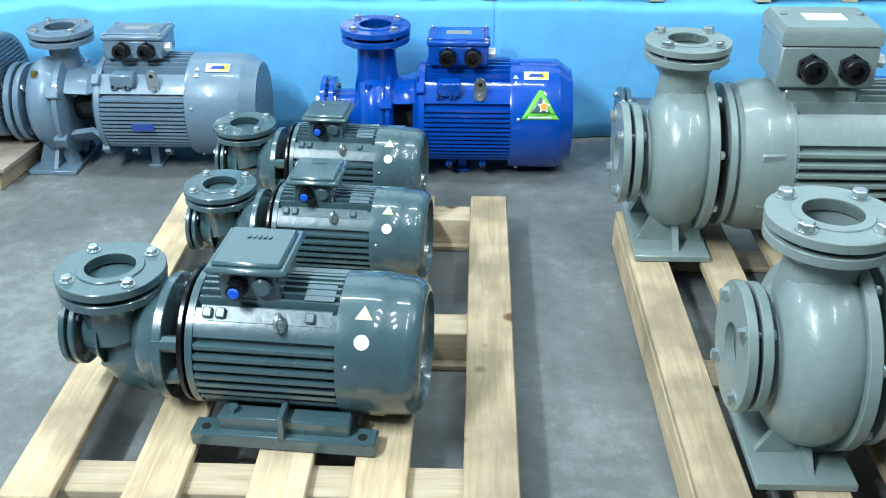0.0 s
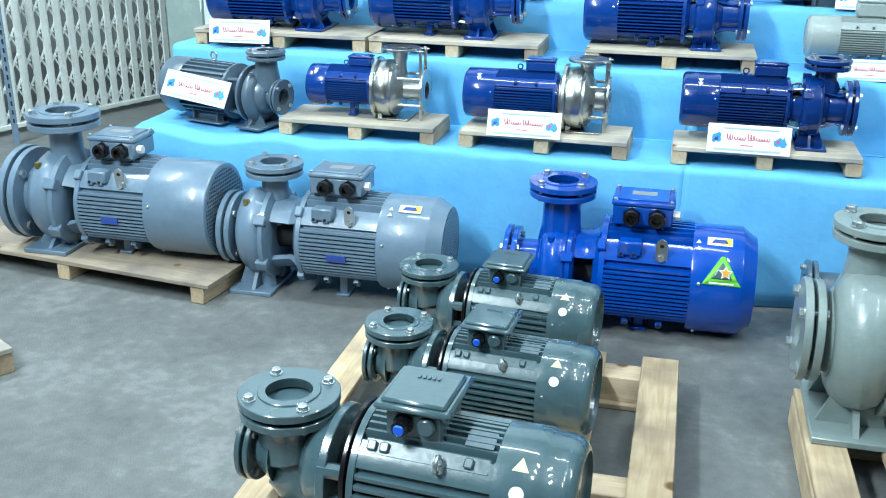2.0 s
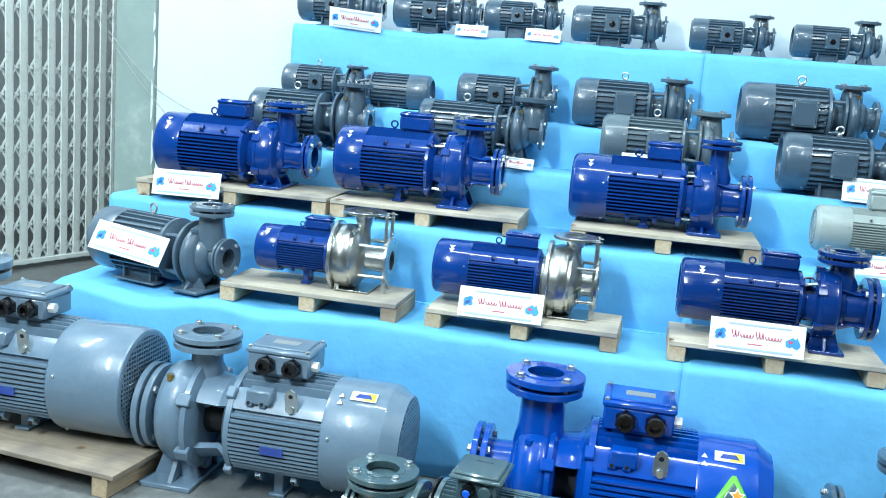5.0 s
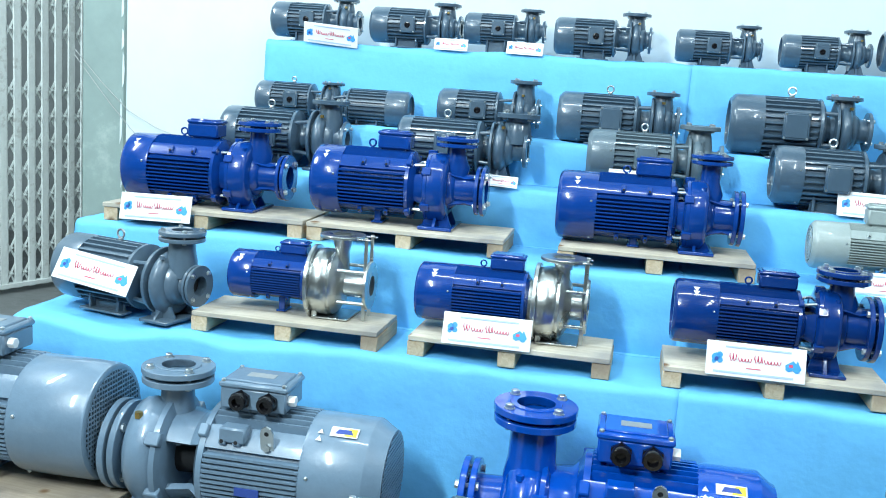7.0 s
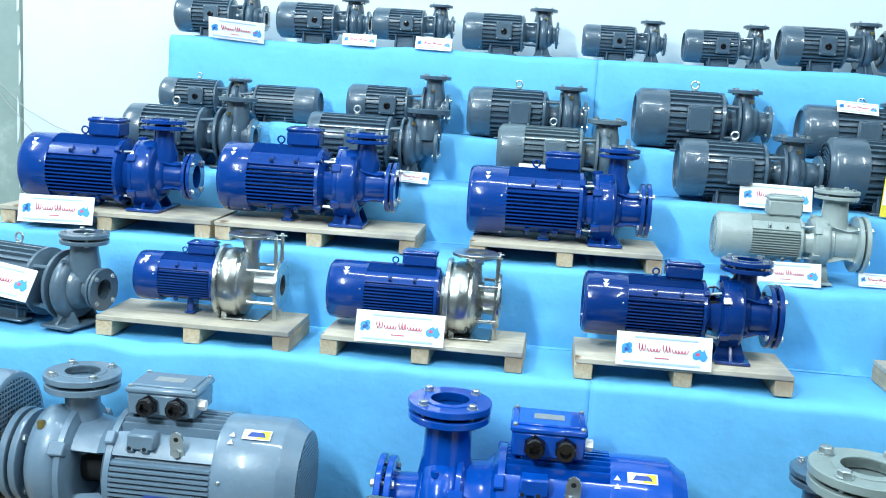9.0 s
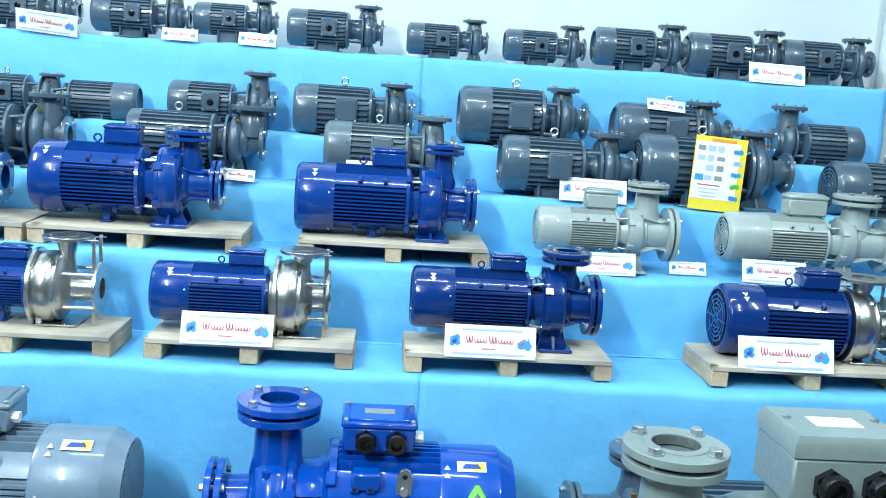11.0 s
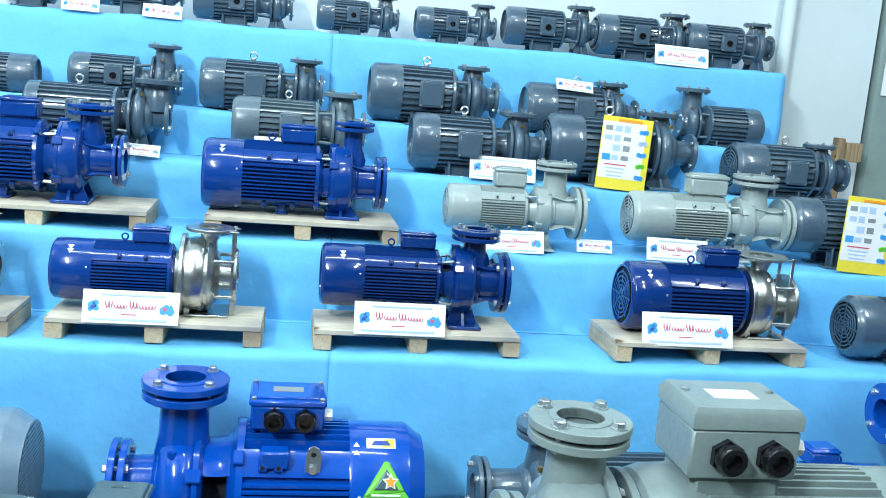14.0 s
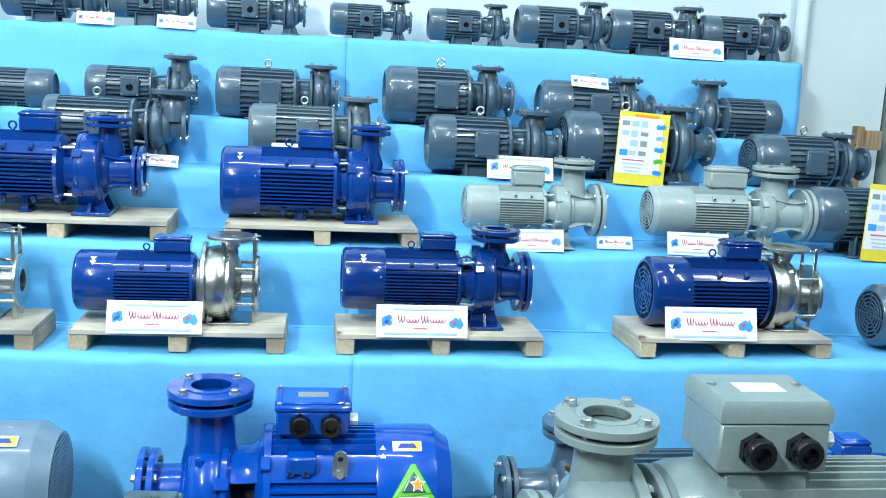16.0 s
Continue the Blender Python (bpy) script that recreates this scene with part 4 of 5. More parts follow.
def step_cloth(k, x0, x1, lift):
    y0, z1, y1, _, _ = STEPS[k]
    z0 = STEPS[k - 1][1] if k else 0.0
    n = max(8, int((x1 - x0) / 0.03))
    prof = [(y1 + 0.02, z1, 0)] + [(y1 - (y1 - y0 - 0.03) * i / 7, z1, 0) for i in range(1, 8)]
    prof += [(y0 + 0.03 - 0.03 * math.sin(a), z1 - 0.03 + 0.03 * math.cos(a), 1) for a in (0.4, 0.8, 1.2, 1.57)]
    prof += [(y0, z1 - 0.03 - (z1 - 0.03 - z0 - 0.004) * i / 8, 2) for i in range(1, 9)]
    if k:
        prof += [(y0 - 0.03, z0 + 0.006, 3)]
    pts, faces = [], []
    for i in range(n + 1):
        x = x0 + (x1 - x0) * i / n
        sag = 0.015 * noise.noise(Vector((x * 1.3, k * 5.0, 0.3))) + 0.009 * noise.noise(Vector((x * 4.2, k, 2.0))) + 0.004 * noise.noise(Vector((x * 11.0, k, 5.0)))
        if k == 0 and x < -1.2:
            sag -= 0.035 * math.sin((x + 1.2) * 5.5) ** 2 * min(1, (-1.2 - x) * 2)
        for yy, zz, kind in prof:
            d = drape(x, yy * 3 + zz * 2, k)
            if kind == 0:
                q = (x, yy, zz + (0.012 if yy < y0 + 0.1 else 0.006) * abs(d) + 0.001 + (sag * (0.8 if yy < y0 + 0.06 else 0.4) if yy < y0 + 0.15 else 0))
            elif kind == 1:
                q = (x, yy - 0.004 * d - lift, zz + sag + 0.003)
            else:
                fall = (z1 - zz) / (z1 - z0)
                q = (x, yy - lift - 0.004 - 0.020 * abs(d) * (0.35 + fall) - 0.012 * fall * (k == 0), max(z0 + 0.004, zz + sag * (1 - fall)))
            pts.append(q)
    m = len(prof)
    for i in range(n):
        for j in range(m - 1):
            a = i * m + j
            faces.append((a, a + m, a + m + 1, a + 1))
    ob = tagged(new("step_cloth", Shape().add(pts, faces).mesh("step_cloth", CLOTH, True, 80)), "light blue cloth draped over a display step", "cloth", "cloths on the steps")
    mod = ob.modifiers.new("thick", "SOLIDIFY")
    mod.thickness, mod.offset = 0.003, -1


for k, (y0, z1, y1, xa, xb) in enumerate(STEPS):
    tagged(new("display_step", Shape().box(((xa + xb) / 2, (y0 + 0.05 + 1.74) / 2, (z1 - 0.05 + (STEPS[k - 1][1] - 0.05 if k else 0)) / 2), (xb - xa - 0.06, 1.74 - y0 - 0.05, z1 - 0.05 - (STEPS[k - 1][1] - 0.05 if k else 0)), 0.006).mesh("display_step", PLY)), "plywood display step hidden under blue cloth", "display step", "display steps")
    step_cloth(k, xa, 0.01, 0.0)
    step_cloth(k, 0.0, xb, 0.004)


# ---- pallets ----
def small_pallet(label, x0, x1, y, z, depth, yaw=0, height=0.075, mat=None):
    w = x1 - x0
    P = thing("wooden_pallet", label, "pallet", (x0 + x1) / 2, y, z, yaw, "small pallets")
    part("top_board", Shape().box((0, depth / 2, height - 0.01), (w, depth, 0.018), 0.002), mat or PLY, P)
    for u in (-0.46, 0.0, 0.46):
        part("bearer", Shape().box((u * w, depth / 2, (height - 0.02) / 2), (0.062, depth * 0.98, height - 0.02), 0.003), PLANK, P)
    return P


for x0, x1 in ((-2.36, -1.49), (-1.475, -0.68), (-0.47, 0.26)):
    small_pallet("thin wooden pallet carrying a blue pump", x0, x1, 0.49, 0.85, 0.36, 0, 0.075)
small_pallet("thin wooden pallet with worn plywood top", -1.755, -1.05, 0.05, 0.55, 0.29, -1.0)
small_pallet("thin wooden pallet with worn plywood top", -0.94, -0.235, 0.05, 0.55, 0.29, -1.5)
small_pallet("thin wooden pallet with worn plywood top", -0.055, 0.67, 0.045, 0.55, 0.29, 0)
small_pallet("grey weathered wooden pallet", 1.03, 1.77, 0.05, 0.55, 0.33, 0.5)
small_pallet("low wooden pallet with brown board top", -3.25, -1.80, -0.53, 0.0, 0.50, -7, 0.09, BROWN)
small_pallet("empty low wooden pallet with a worn corner", -2.80, -2.00, -1.646, 0.0, 0.5, 60, 0.095)

P = thing("wooden_pallet", "large pale pine pallet under three green pumps", "pallet", 0, 0, 0)
for xp, ww in ((-1.01, 0.115), (-0.745, 0.12), (-0.478, 0.125), (-0.262, 0.12), (-0.022, 0.122)):
    part("plank", Shape().box((xp, -1.61, 0.119), (ww, 1.48, 0.024), 0.003), PLANK, P)
for yp in (-2.25, -1.62, -0.95):
    part("crossbeam", Shape().box((-0.515, yp, 0.062), (1.10, 0.10, 0.088), 0.003), PLANKX, P)
    part("bottom_board", Shape().box((-0.515, yp - 0.01, 0.010), (1.12, 0.13, 0.018), 0.003), PLANKX, P)
P = thing("wooden_pallet", "pale pine pallet under the light grey pumps", "pallet", 0.392, -0.98, 0, 0.8)
for i in range(6):
    part("plank", Shape().box((0.06 + i * 0.21, -0.72, 0.119), (0.115, 1.46, 0.024), 0.003), PLANK, P)
for xp in (0.02, 0.58, 1.14):
    part("stringer", Shape().box((xp + 0.005, -0.72, 0.055), (0.05, 1.46, 0.10), 0.003), PLANK, P)
for yp in (-0.1, -0.72, -1.36):
    part("bottom_board", Shape().box((0.585, yp, 0.009), (1.13, 0.12, 0.016), 0.003), PLANKX, P)


# ---- name cards and leaflets ----
def card(label, x, y, z, w, yaw=0, lean=18, roll=0):
    hh = w / 2.8
    C = new("name_card")
    C.matrix_world = pose(x, y, z, -lean, roll, yaw)
    tagged(C, label, "card", "name cards")
    part("sheet", Shape().box((0, 0, hh / 2), (w, 0.0025, hh), 0.0008), WHITE, C)
    f = -0.0022
    blob = Shape()
    for u, v, r in ((-0.40, 0.52, 0.045), (-0.365, 0.6, 0.032), (-0.36, 0.45, 0.03), (-0.42, 0.40, 0.022)):
        blob.lathe([(0, r * w), (-0.001, r * w)], 12, (u * w, f, v * hh), "Y")
    part("pump_emblem", blob, CYAN, C, "sky blue emblem")
    part("emblem_shade", Shape().lathe([(0, 0.02 * w), (-0.0012, 0.02 * w)], 10, (-0.395 * w, f - 0.0005, 0.48 * hh), "Y"), INDIGO, C)
    # brand mark kept as a plain wavy stroke
    for u0, u1, tall in ((-0.27, -0.19, 2.0), (-0.18, -0.04, 1.0), (-0.02, 0.07, 2.0), (0.08, 0.25, 1.0)):
        n = max(10, int((u1 - u0) * 130))
        pts = [((u0 + (u1 - u0) * i / n + 0.006 * math.cos(i * 1.5)) * w, f - 0.0006, (0.46 + 0.06 * tall * math.sin(i * 1.5) + 0.05 * tall) * hh) for i in range(n + 1)]
        part("brand_stroke", Shape().tube(pts, 0.0034 * w + 0.0004, 5), PINK, C, "red wavy brand mark")
    part("red_bar", Shape().box((-0.02 * w, f, 0.28 * hh), (0.15 * w, 0.001, 0.028 * hh)), PINK, C)
    part("print_bar", Shape().box((0.02 * w, f, 0.86 * hh), (0.66 * w, 0.001, 0.05 * hh)), PALEPRINT, C)
    part("print_bar", Shape().box((-0.02 * w, f, 0.12 * hh), (0.8 * w, 0.001, 0.06 * hh)), PALEPRINT, C)
    M = pose(0.37 * w, f + 0.0002, 0.44 * hh, 90)
    out = [(-0.07, -0.03), (-0.035, -0.045), (0.0, -0.03), (0.03, -0.055), (0.06, -0.05), (0.085, -0.01), (0.06, 0.04), (0.045, 0.075), (0.03, 0.045), (0.0, 0.07), (-0.03, 0.05), (-0.075, 0.02)]
    part("map_shape", Shape().slab([(a * w, b * w) for a, b in out], 0.001, M), CYAN, C, "blue map emblem")
    part("map_flag", Shape().slab([(-0.04 * w, 0.0), (0.0, 0.0), (0.0, 0.03 * w), (-0.04 * w, 0.03 * w)], 0.0018, M), PINK, C)
    return C


LC = "white printed card with red brand mark, leaning on a pallet"
card(LC, -2.108, 0.45, 0.872, 0.31, 0, 14, -1)
card(LC, -0.662, 0.035, 0.618, 0.31, 0, 18, 0)
card(LC, 0.236, 0.030, 0.618, 0.318, 0, 18, 0)
card(LC, 1.292, 0.040, 0.618, 0.34, -4, 18, -1)
LS = "white printed card standing on blue cloth"
card(LS, 0.735, 0.87, 1.09, 0.29, 0, 22, 1)
card("white printed card hanging over the top step", -1.692, 1.392, 1.645, 0.27, 0, -14, 4)
card("white printed card on the top step", 1.684, 1.395, 1.65, 0.275, 0, 18, 1)
card("small white printed card on the top step", -1.108, 1.395, 1.655, 0.16, 0, 20, 0)
card("small white printed card on the top step", -0.760, 1.395, 1.655, 0.17, 0, 20, 1)
card("small white card laid on a grey motor", 1.10, 1.17, 1.49, 0.175, 0, 40, 3)
card(LS, 0.718, 0.485, 0.848, 0.25, 0, 18, -1)
card(LS, 1.075, 0.56, 0.855, 0.15, 0, 25, 0)
card(LS, 1.40, 0.485, 0.85, 0.26, 0, 18, 1)
card("small white card tucked behind a blue pump", -0.255, 0.90, 1.16, 0.12, 0, 20, 0)
card("small white card on the step cloth", -0.757, 0.87, 1.09, 0.14, 0, 25, 2)
card("white printed card tied to a grey motor", -2.165, 0.048, 0.672, 0.34, -9, 28, 6)


def leaflet(label, x, y, z, yaw, lean):
    C = new("leaflet")
    C.matrix_world = pose(x, y, z, -lean, 3, yaw)
    tagged(C, label, "leaflet", "yellow leaflets")
    part("sheet", Shape().box((0, 0, 0.155), (0.228, 0.002, 0.315), 0.0006), YELLOW, C)
    part("white_field", Shape().box((-0.012, -0.0016, 0.168), (0.196, 0.001, 0.245)), WHITE, C)
    r = random.Random(3)
    for j in range(4):
        for i in range(3):
            part("picture", Shape().box((-0.085 + i * 0.042 + 0.008 * r.random(), -0.0026, 0.262 - j * 0.042), (0.026 + 0.012 * r.random(), 0.001, 0.016 + 0.012 * r.random()), 0.0), (CYAN, PALEPRINT, WHITE, PALEPRINT, PLATE, PALEPRINT)[r.randrange(6)], C)
    for j in range(5):
        s = Shape()
        for k in range(3):
            s.lathe([(0, 0.011), (-0.001, 0.010)], 10, (0.064 + 0.012 * k + 0.004 * r.random(), -0.002, 0.055 + j * 0.05 + 0.006 * r.random()), "Y")
        part("picture", s, (CYAN, LIME, CYAN, PALEPRINT, CYAN)[j], C)
    part("title_bar", Shape().box((0.01, -0.0026, 0.298), (0.11, 0.001, 0.012)), ORANGE, C)
    for j in range(4):
        part("print_bar", Shape().box((-0.035, -0.0026, 0.105 - j * 0.016), (0.10 - 0.01 * j, 0.001, 0.005)), PALEPRINT if j else PINK, C)


leaflet("glossy yellow leaflet leaning on a grey motor", 1.262, 0.886, 1.085, 0, 4)
leaflet("glossy yellow leaflet leaning on a dark pump", 2.20, 0.462, 0.85, 0, 3)


# ---- pumps on the large pallets and the floor ----
for px, py, k in ((-0.90, -1.95, 1.0), (-0.790, -1.37, 0.815), (-0.820, -0.90, 0.805)):
    G = pump("dark green grey pump with sticker on its fan cover", px, py, 0.131, 175.5, h=0.168 * k, r=0.162 * k, cowl=0.175 * k, body=0.335 * k, gap=0.222 * k, vr=0.100 * k, drop=0.036 * k, suc=0.112 * k, rs=0.078 * k, up=0.162 * k, rd=0.126 * k, dx=0.0, mat=GREEN, box="green", ring=1, rails=0, foot=0, group="green pumps")
    r, h, xb, xc = 0.162 * k, 0.168 * k, -0.222 * k, -0.557 * k
    s = Shape().box((-0.43 * k, 0.175 * k, 0.018 * k), (0.42 * k, 0.06 * k, 0.036 * k), 0.004).box((-0.43 * k, 0.16 * k, 0.045 * k), (0.30 * k, 0.05 * k, 0.05 * k), 0.004)
    s.box((-0.43 * k, -0.17 * k, 0.018 * k), (0.42 * k, 0.06 * k, 0.036 * k), 0.004).box((-0.43 * k, 0.0, 0.03 * k), (0.30 * k, 0.32 * k, 0.04 * k), 0.004)
    part("base_frame", s, GREEN, G)
    part("adapter_disc", Shape().ring(-0.152 * k, -0.130 * k, 0.05 * k, 0.150 * k, 36, (0, 0, h - 0.012 * k)), GREEN, G)
    part("adapter_disc", Shape().ring(-0.206 * k, -0.194 * k, 0.05 * k, 0.162 * k, 36, (0, 0, h)), BLACK, G, "black edge of the mounting disc")
    part("swan_neck", Shape().tube([(0, 0, h + 0.135 * k), (0, 0, h + 0.10 * k), (-0.002 * k, 0, h + 0.05 * k), (-0.008 * k, 0, h), (-0.022 * k, 0, h - 0.04 * k), (-0.045 * k, 0, h - 0.068 * k), (-0.075 * k, 0, h - 0.08 * k), (-0.12 * k, 0, h - 0.07 * k)], [0.098 * k, 0.083 * k, 0.084 * k, 0.087 * k, 0.090 * k, 0.091 * k, 0.088 * k, 0.082 * k], 28), GREEN, G)
    part("casing_back", Shape().lathe([(-0.135 * k, 0.138 * k), (-0.10 * k, 0.134 * k), (-0.065 * k, 0.10 * k), (-0.05 * k, 0.05 * k)], 32, (0, 0, h - 0.012 * k)), GREEN, G)
    a = radians(50)
    part("side_pad", Shape().box(((xb + xc) / 2, 0.93 * r * math.cos(a), h + 0.93 * r * math.sin(a)), (0.30 * k, 0.016 * k, 0.26 * r), 0.004, Matrix.Rotation(radians(50), 3, "X")), GREEN, G)
    for u in (-0.10, 0.10, 0.13):
        part("pad_boss", Shape().box(((xb + xc) / 2 + u * k, 0.99 * r * math.cos(a), h + 0.99 * r * math.sin(a)), (0.022 * k, 0.016 * k, 0.024 * k), 0.003, Matrix.Rotation(radians(50), 3, "X")), GREEN, G)
    for u in (-0.17, 0.17):
        # near-black discs on the frame paint the shade of its slots
        part("slot_hole_shade", Shape().lathe([(0, 0.011 * k), (0.0015, 0.011 * k)], 10, (-0.43 * k + u * k * 1.05, 0.18 * k, 0.0362 * k), "Z"), DARK, G)
    part("gusset", Shape().box((-0.43 * k, 0.17 * k, 0.06 * k), (0.014 * k, 0.07 * k, 0.07 * k), 0.002), GREEN, G)
    for a, mat, nm, rr in ((55, PALELIME, "triangle_sticker", 0.018), (34, WHITE, "round_sticker", 0.017)):
        t = radians(a)
        M = Matrix.Translation((xc - 0.05 * k, 1.018 * r * math.cos(t), max(h, r * 1.03) + 1.018 * r * math.sin(t))) @ Matrix.Rotation(radians(180), 4, "Z") @ Matrix.Rotation(radians(90 - a), 4, "X")
        n = 3 if nm[0] == "t" else 20
        o = [(rr * k * (1.25 if n == 3 else 1) * math.cos(radians(90) + 2 * math.pi * i / n), rr * k * (1.25 if n == 3 else 1) * math.sin(radians(90) + 2 * math.pi * i / n)) for i in range(n)]
        st = part(nm, Shape().slab(o, 0.0015, M), mat, G, "small pale green triangle sticker" if n == 3 else "round white sticker")
        if n == 3:
            part("sticker_print", Shape().slab([(a * 0.35, b * 0.35) for a, b in o], 0.0025, M), WHITE, st)
    part("lifting_eye", Shape().torus((xc + 0.4 * (xb - xc), 0.78 * r, h + 0.75 * r), 0.11 * r, 0.035 * r, "X").lathe([(0, 0.1 * r), (0.12 * r, 0.1 * r)], 10, (xc + 0.4 * (xb - xc), 0.7 * r, h + 0.6 * r), "Z"), ZINC, G, "bright steel lifting eye")
    part("foot_bolt", Shape().lathe([(0, 0.014 * k), (0.012 * k, 0.014 * k)], 6, (-0.31 * k, 0.16 * k, 0.07 * k), "Z"), GREEN, G)

pump("light grey pump with big bolted flanges on a pallet", 0.535, -1.10, 0.131, 180, h=0.265, r=0.225, cowl=0.25, body=0.48, gap=0.285, vr=0.212, suc=0.175, rs=0.126, up=0.352, rd=0.124, dx=0.0, mat=STONE, box="big", ring=1, group="light grey pumps")
pump("light grey pump with threaded inlet on a pallet", 0.655, -2.08, 0.131, 180, h=0.235, r=0.200, cowl=0.24, body=0.42, gap=0.26, vr=0.205, suc=0.16, rs=0.118, up=0.325, rd=0.134, dx=0.0, mat=STONE, box="big", ring=1, group="light grey pumps")
pump("deep blue cast iron centrifugal pump on a wooden pallet", -1.804, 0.68, 0.926, 0, h=0.148, r=0.151, cowl=0.118, body=0.290, gap=0.108, vr=0.120, suc=0.208, rs=0.079, up=0.224, rd=0.091, dx=0.048, mat=BLUE, box="top", ring=1)
pump("deep blue cast iron centrifugal pump on a wooden pallet", -0.976, 0.68, 0.926, 0, h=0.165, r=0.150, cowl=0.117, body=0.285, gap=0.116, vr=0.120, suc=0.209, rs=0.083, up=0.207, rd=0.088, dx=0.058, mat=BLUE, box="top", ring=1)
pump("deep blue cast iron centrifugal pump on a wooden pallet", 0.038, 0.68, 0.926, 0, h=0.145, r=0.145, cowl=0.146, body=0.289, gap=0.099, vr=0.116, suc=0.192, rs=0.088, up=0.234, rd=0.081, dx=0.039, mat=BLUE, box="top", ring=1)
pump("slate grey pump with a white card on its motor", -1.88, 0.16, 0.56, -14, h=0.140, r=0.126, cowl=0.125, body=0.262, gap=0.125, vr=0.124, suc=0.128, rs=0.074, up=0.200, rd=0.088, dx=0.04, mat=MIDSLATE, box="", eye=1, ring=1)
pump("small blue motor with a polished stainless steel pump head", -1.282, 0.22, 0.626, 0, h=0.129, r=0.097, cowl=0.090, body=0.200, gap=0.085, vr=0.110, suc=0.158, rs=0.080, up=0.183, rd=0.085, dx=0.042, mat=BLUE, box="top", steel=1, ring=1)
pump("blue motor with a polished stainless steel pump head", -0.453, 0.22, 0.626, 0, h=0.136, r=0.113, cowl=0.133, body=0.256, gap=0.101, vr=0.105, suc=0.125, rs=0.085, up=0.170, rd=0.083, dx=0.026, mat=BLUE, box="top", steel=1, ring=1)
pump("dark blue cast iron pump on a wooden pallet", 0.472, 0.22, 0.626, 0, h=0.163, r=0.119, cowl=0.144, body=0.266, gap=0.102, vr=0.105, suc=0.179, rs=0.092, up=0.192, rd=0.090, dx=0.038, mat=NAVY, box="top", ring=1)
pump("dark blue motor with a stainless pump head and slotted fan cover", 1.626, 0.24, 0.626, 0, h=0.129, r=0.139, cowl=0.142, body=0.305, gap=0.087, vr=0.120, suc=0.130, rs=0.104, up=0.181, rd=0.099, dx=0.005, mat=NAVY, box="top", steel=1, ring=1, grille=1)
pump("slate grey pump standing on blue cloth", 2.569, 0.22, 0.56, 0, h=0.119, r=0.119, cowl=0.124, body=0.316, gap=0.124, vr=0.124, suc=0.251, rs=0.099, up=0.242, rd=0.104, dx=0.050, mat=SLATE, box="side", grille=1)
pump("pale grey pump with a box on its motor", 0.849, 0.62, 0.85, 0, h=0.154, r=0.089, cowl=0.126, body=0.186, gap=0.082, vr=0.089, suc=0.166, rs=0.089, up=0.202, rd=0.082, dx=0.047, mat=PALE, box="top", foot=1, ring=1, grille=1)
pump("pale grey pump with slotted fan cover", 1.716, 0.62, 0.85, 0, h=0.160, r=0.102, cowl=0.168, body=0.235, gap=0.098, vr=0.092, suc=0.197, rs=0.090, up=0.199, rd=0.095, dx=0.043, mat=PALE, box="top", foot=1, ring=1, grille=1)
pump("dark grey pump behind a yellow leaflet", 2.429, 0.62, 0.85, 0, h=0.167, r=0.116, cowl=0.123, body=0.286, gap=0.105, vr=0.116, suc=0.213, rs=0.100, up=0.233, rd=0.095, dx=0.040, mat=SLATE, box="side", grille=1)
pump("slate grey pump with ribbed motor on blue cloth", -1.589, 1.02, 1.085, 0, h=0.139, r=0.115, cowl=0.083, body=0.258, gap=0.118, vr=0.117, suc=0.114, rs=0.076, up=0.169, rd=0.084, dx=0.031, mat=SLATE, box="side", eye=1)
pump("slate grey pump with ribbed motor on blue cloth", -0.786, 1.02, 1.085, 0, h=0.157, r=0.111, cowl=0.055, body=0.298, gap=0.094, vr=0.108, suc=0.118, rs=0.074, up=0.154, rd=0.093, dx=0.066, mat=SLATE, box="side", eye=1)
pump("mid grey pump half hidden by a blue one", 0.037, 1.02, 1.085, 0, h=0.165, r=0.106, cowl=0.109, body=0.239, gap=0.102, vr=0.104, suc=0.106, rs=0.071, up=0.150, rd=0.083, dx=0.005, mat=GREY, box="side", eye=1)
pump("slate grey pump with square motor cover", 0.806, 1.02, 1.085, 0, h=0.141, r=0.119, cowl=0.110, body=0.238, gap=0.115, vr=0.114, suc=0.121, rs=0.078, up=0.152, rd=0.082, dx=0.005, mat=SLATE, box="side", eye=1)
pump("slate grey pump with large fan cover", 1.481, 1.06, 1.085, 0, h=0.166, r=0.137, cowl=0.147, body=0.275, gap=0.106, vr=0.138, suc=0.161, rs=0.085, up=0.175, rd=0.090, dx=-0.013, mat=SLATE, box="side", eye=1, grille=1)
pump("slate grey pump with square motor cover", 2.275, 1.02, 1.085, 0, h=0.106, r=0.118, cowl=0.143, body=0.230, gap=0.084, vr=0.107, suc=0.107, rs=0.073, up=0.134, rd=0.073, dx=-0.028, mat=SLATE, box="side", eye=1, grille=1)
pump("small slate grey motor pump", -1.641, 1.27, 1.28, 0, h=0.098, r=0.080, cowl=0.076, body=0.189, gap=0.086, vr=0.075, suc=0.080, rs=0.054, up=0.091, rd=0.054, dx=0.013, mat=SLATE, box="side", eye=1)
pump("slate grey ribbed motor turned round", -1.654, 1.27, 1.28, 180, h=0.086, r=0.084, cowl=0.105, body=0.185, gap=0.115, vr=0.050, suc=0.045, rs=0.035, up=0.060, rd=0.035, dx=-0.000, mat=SLATE, box="")
pump("slate grey pump with tall outlet", -0.740, 1.27, 1.28, 0, h=0.112, r=0.088, cowl=0.086, body=0.187, gap=0.103, vr=0.093, suc=0.085, rs=0.064, up=0.145, rd=0.072, dx=0.015, mat=SLATE, box="side")
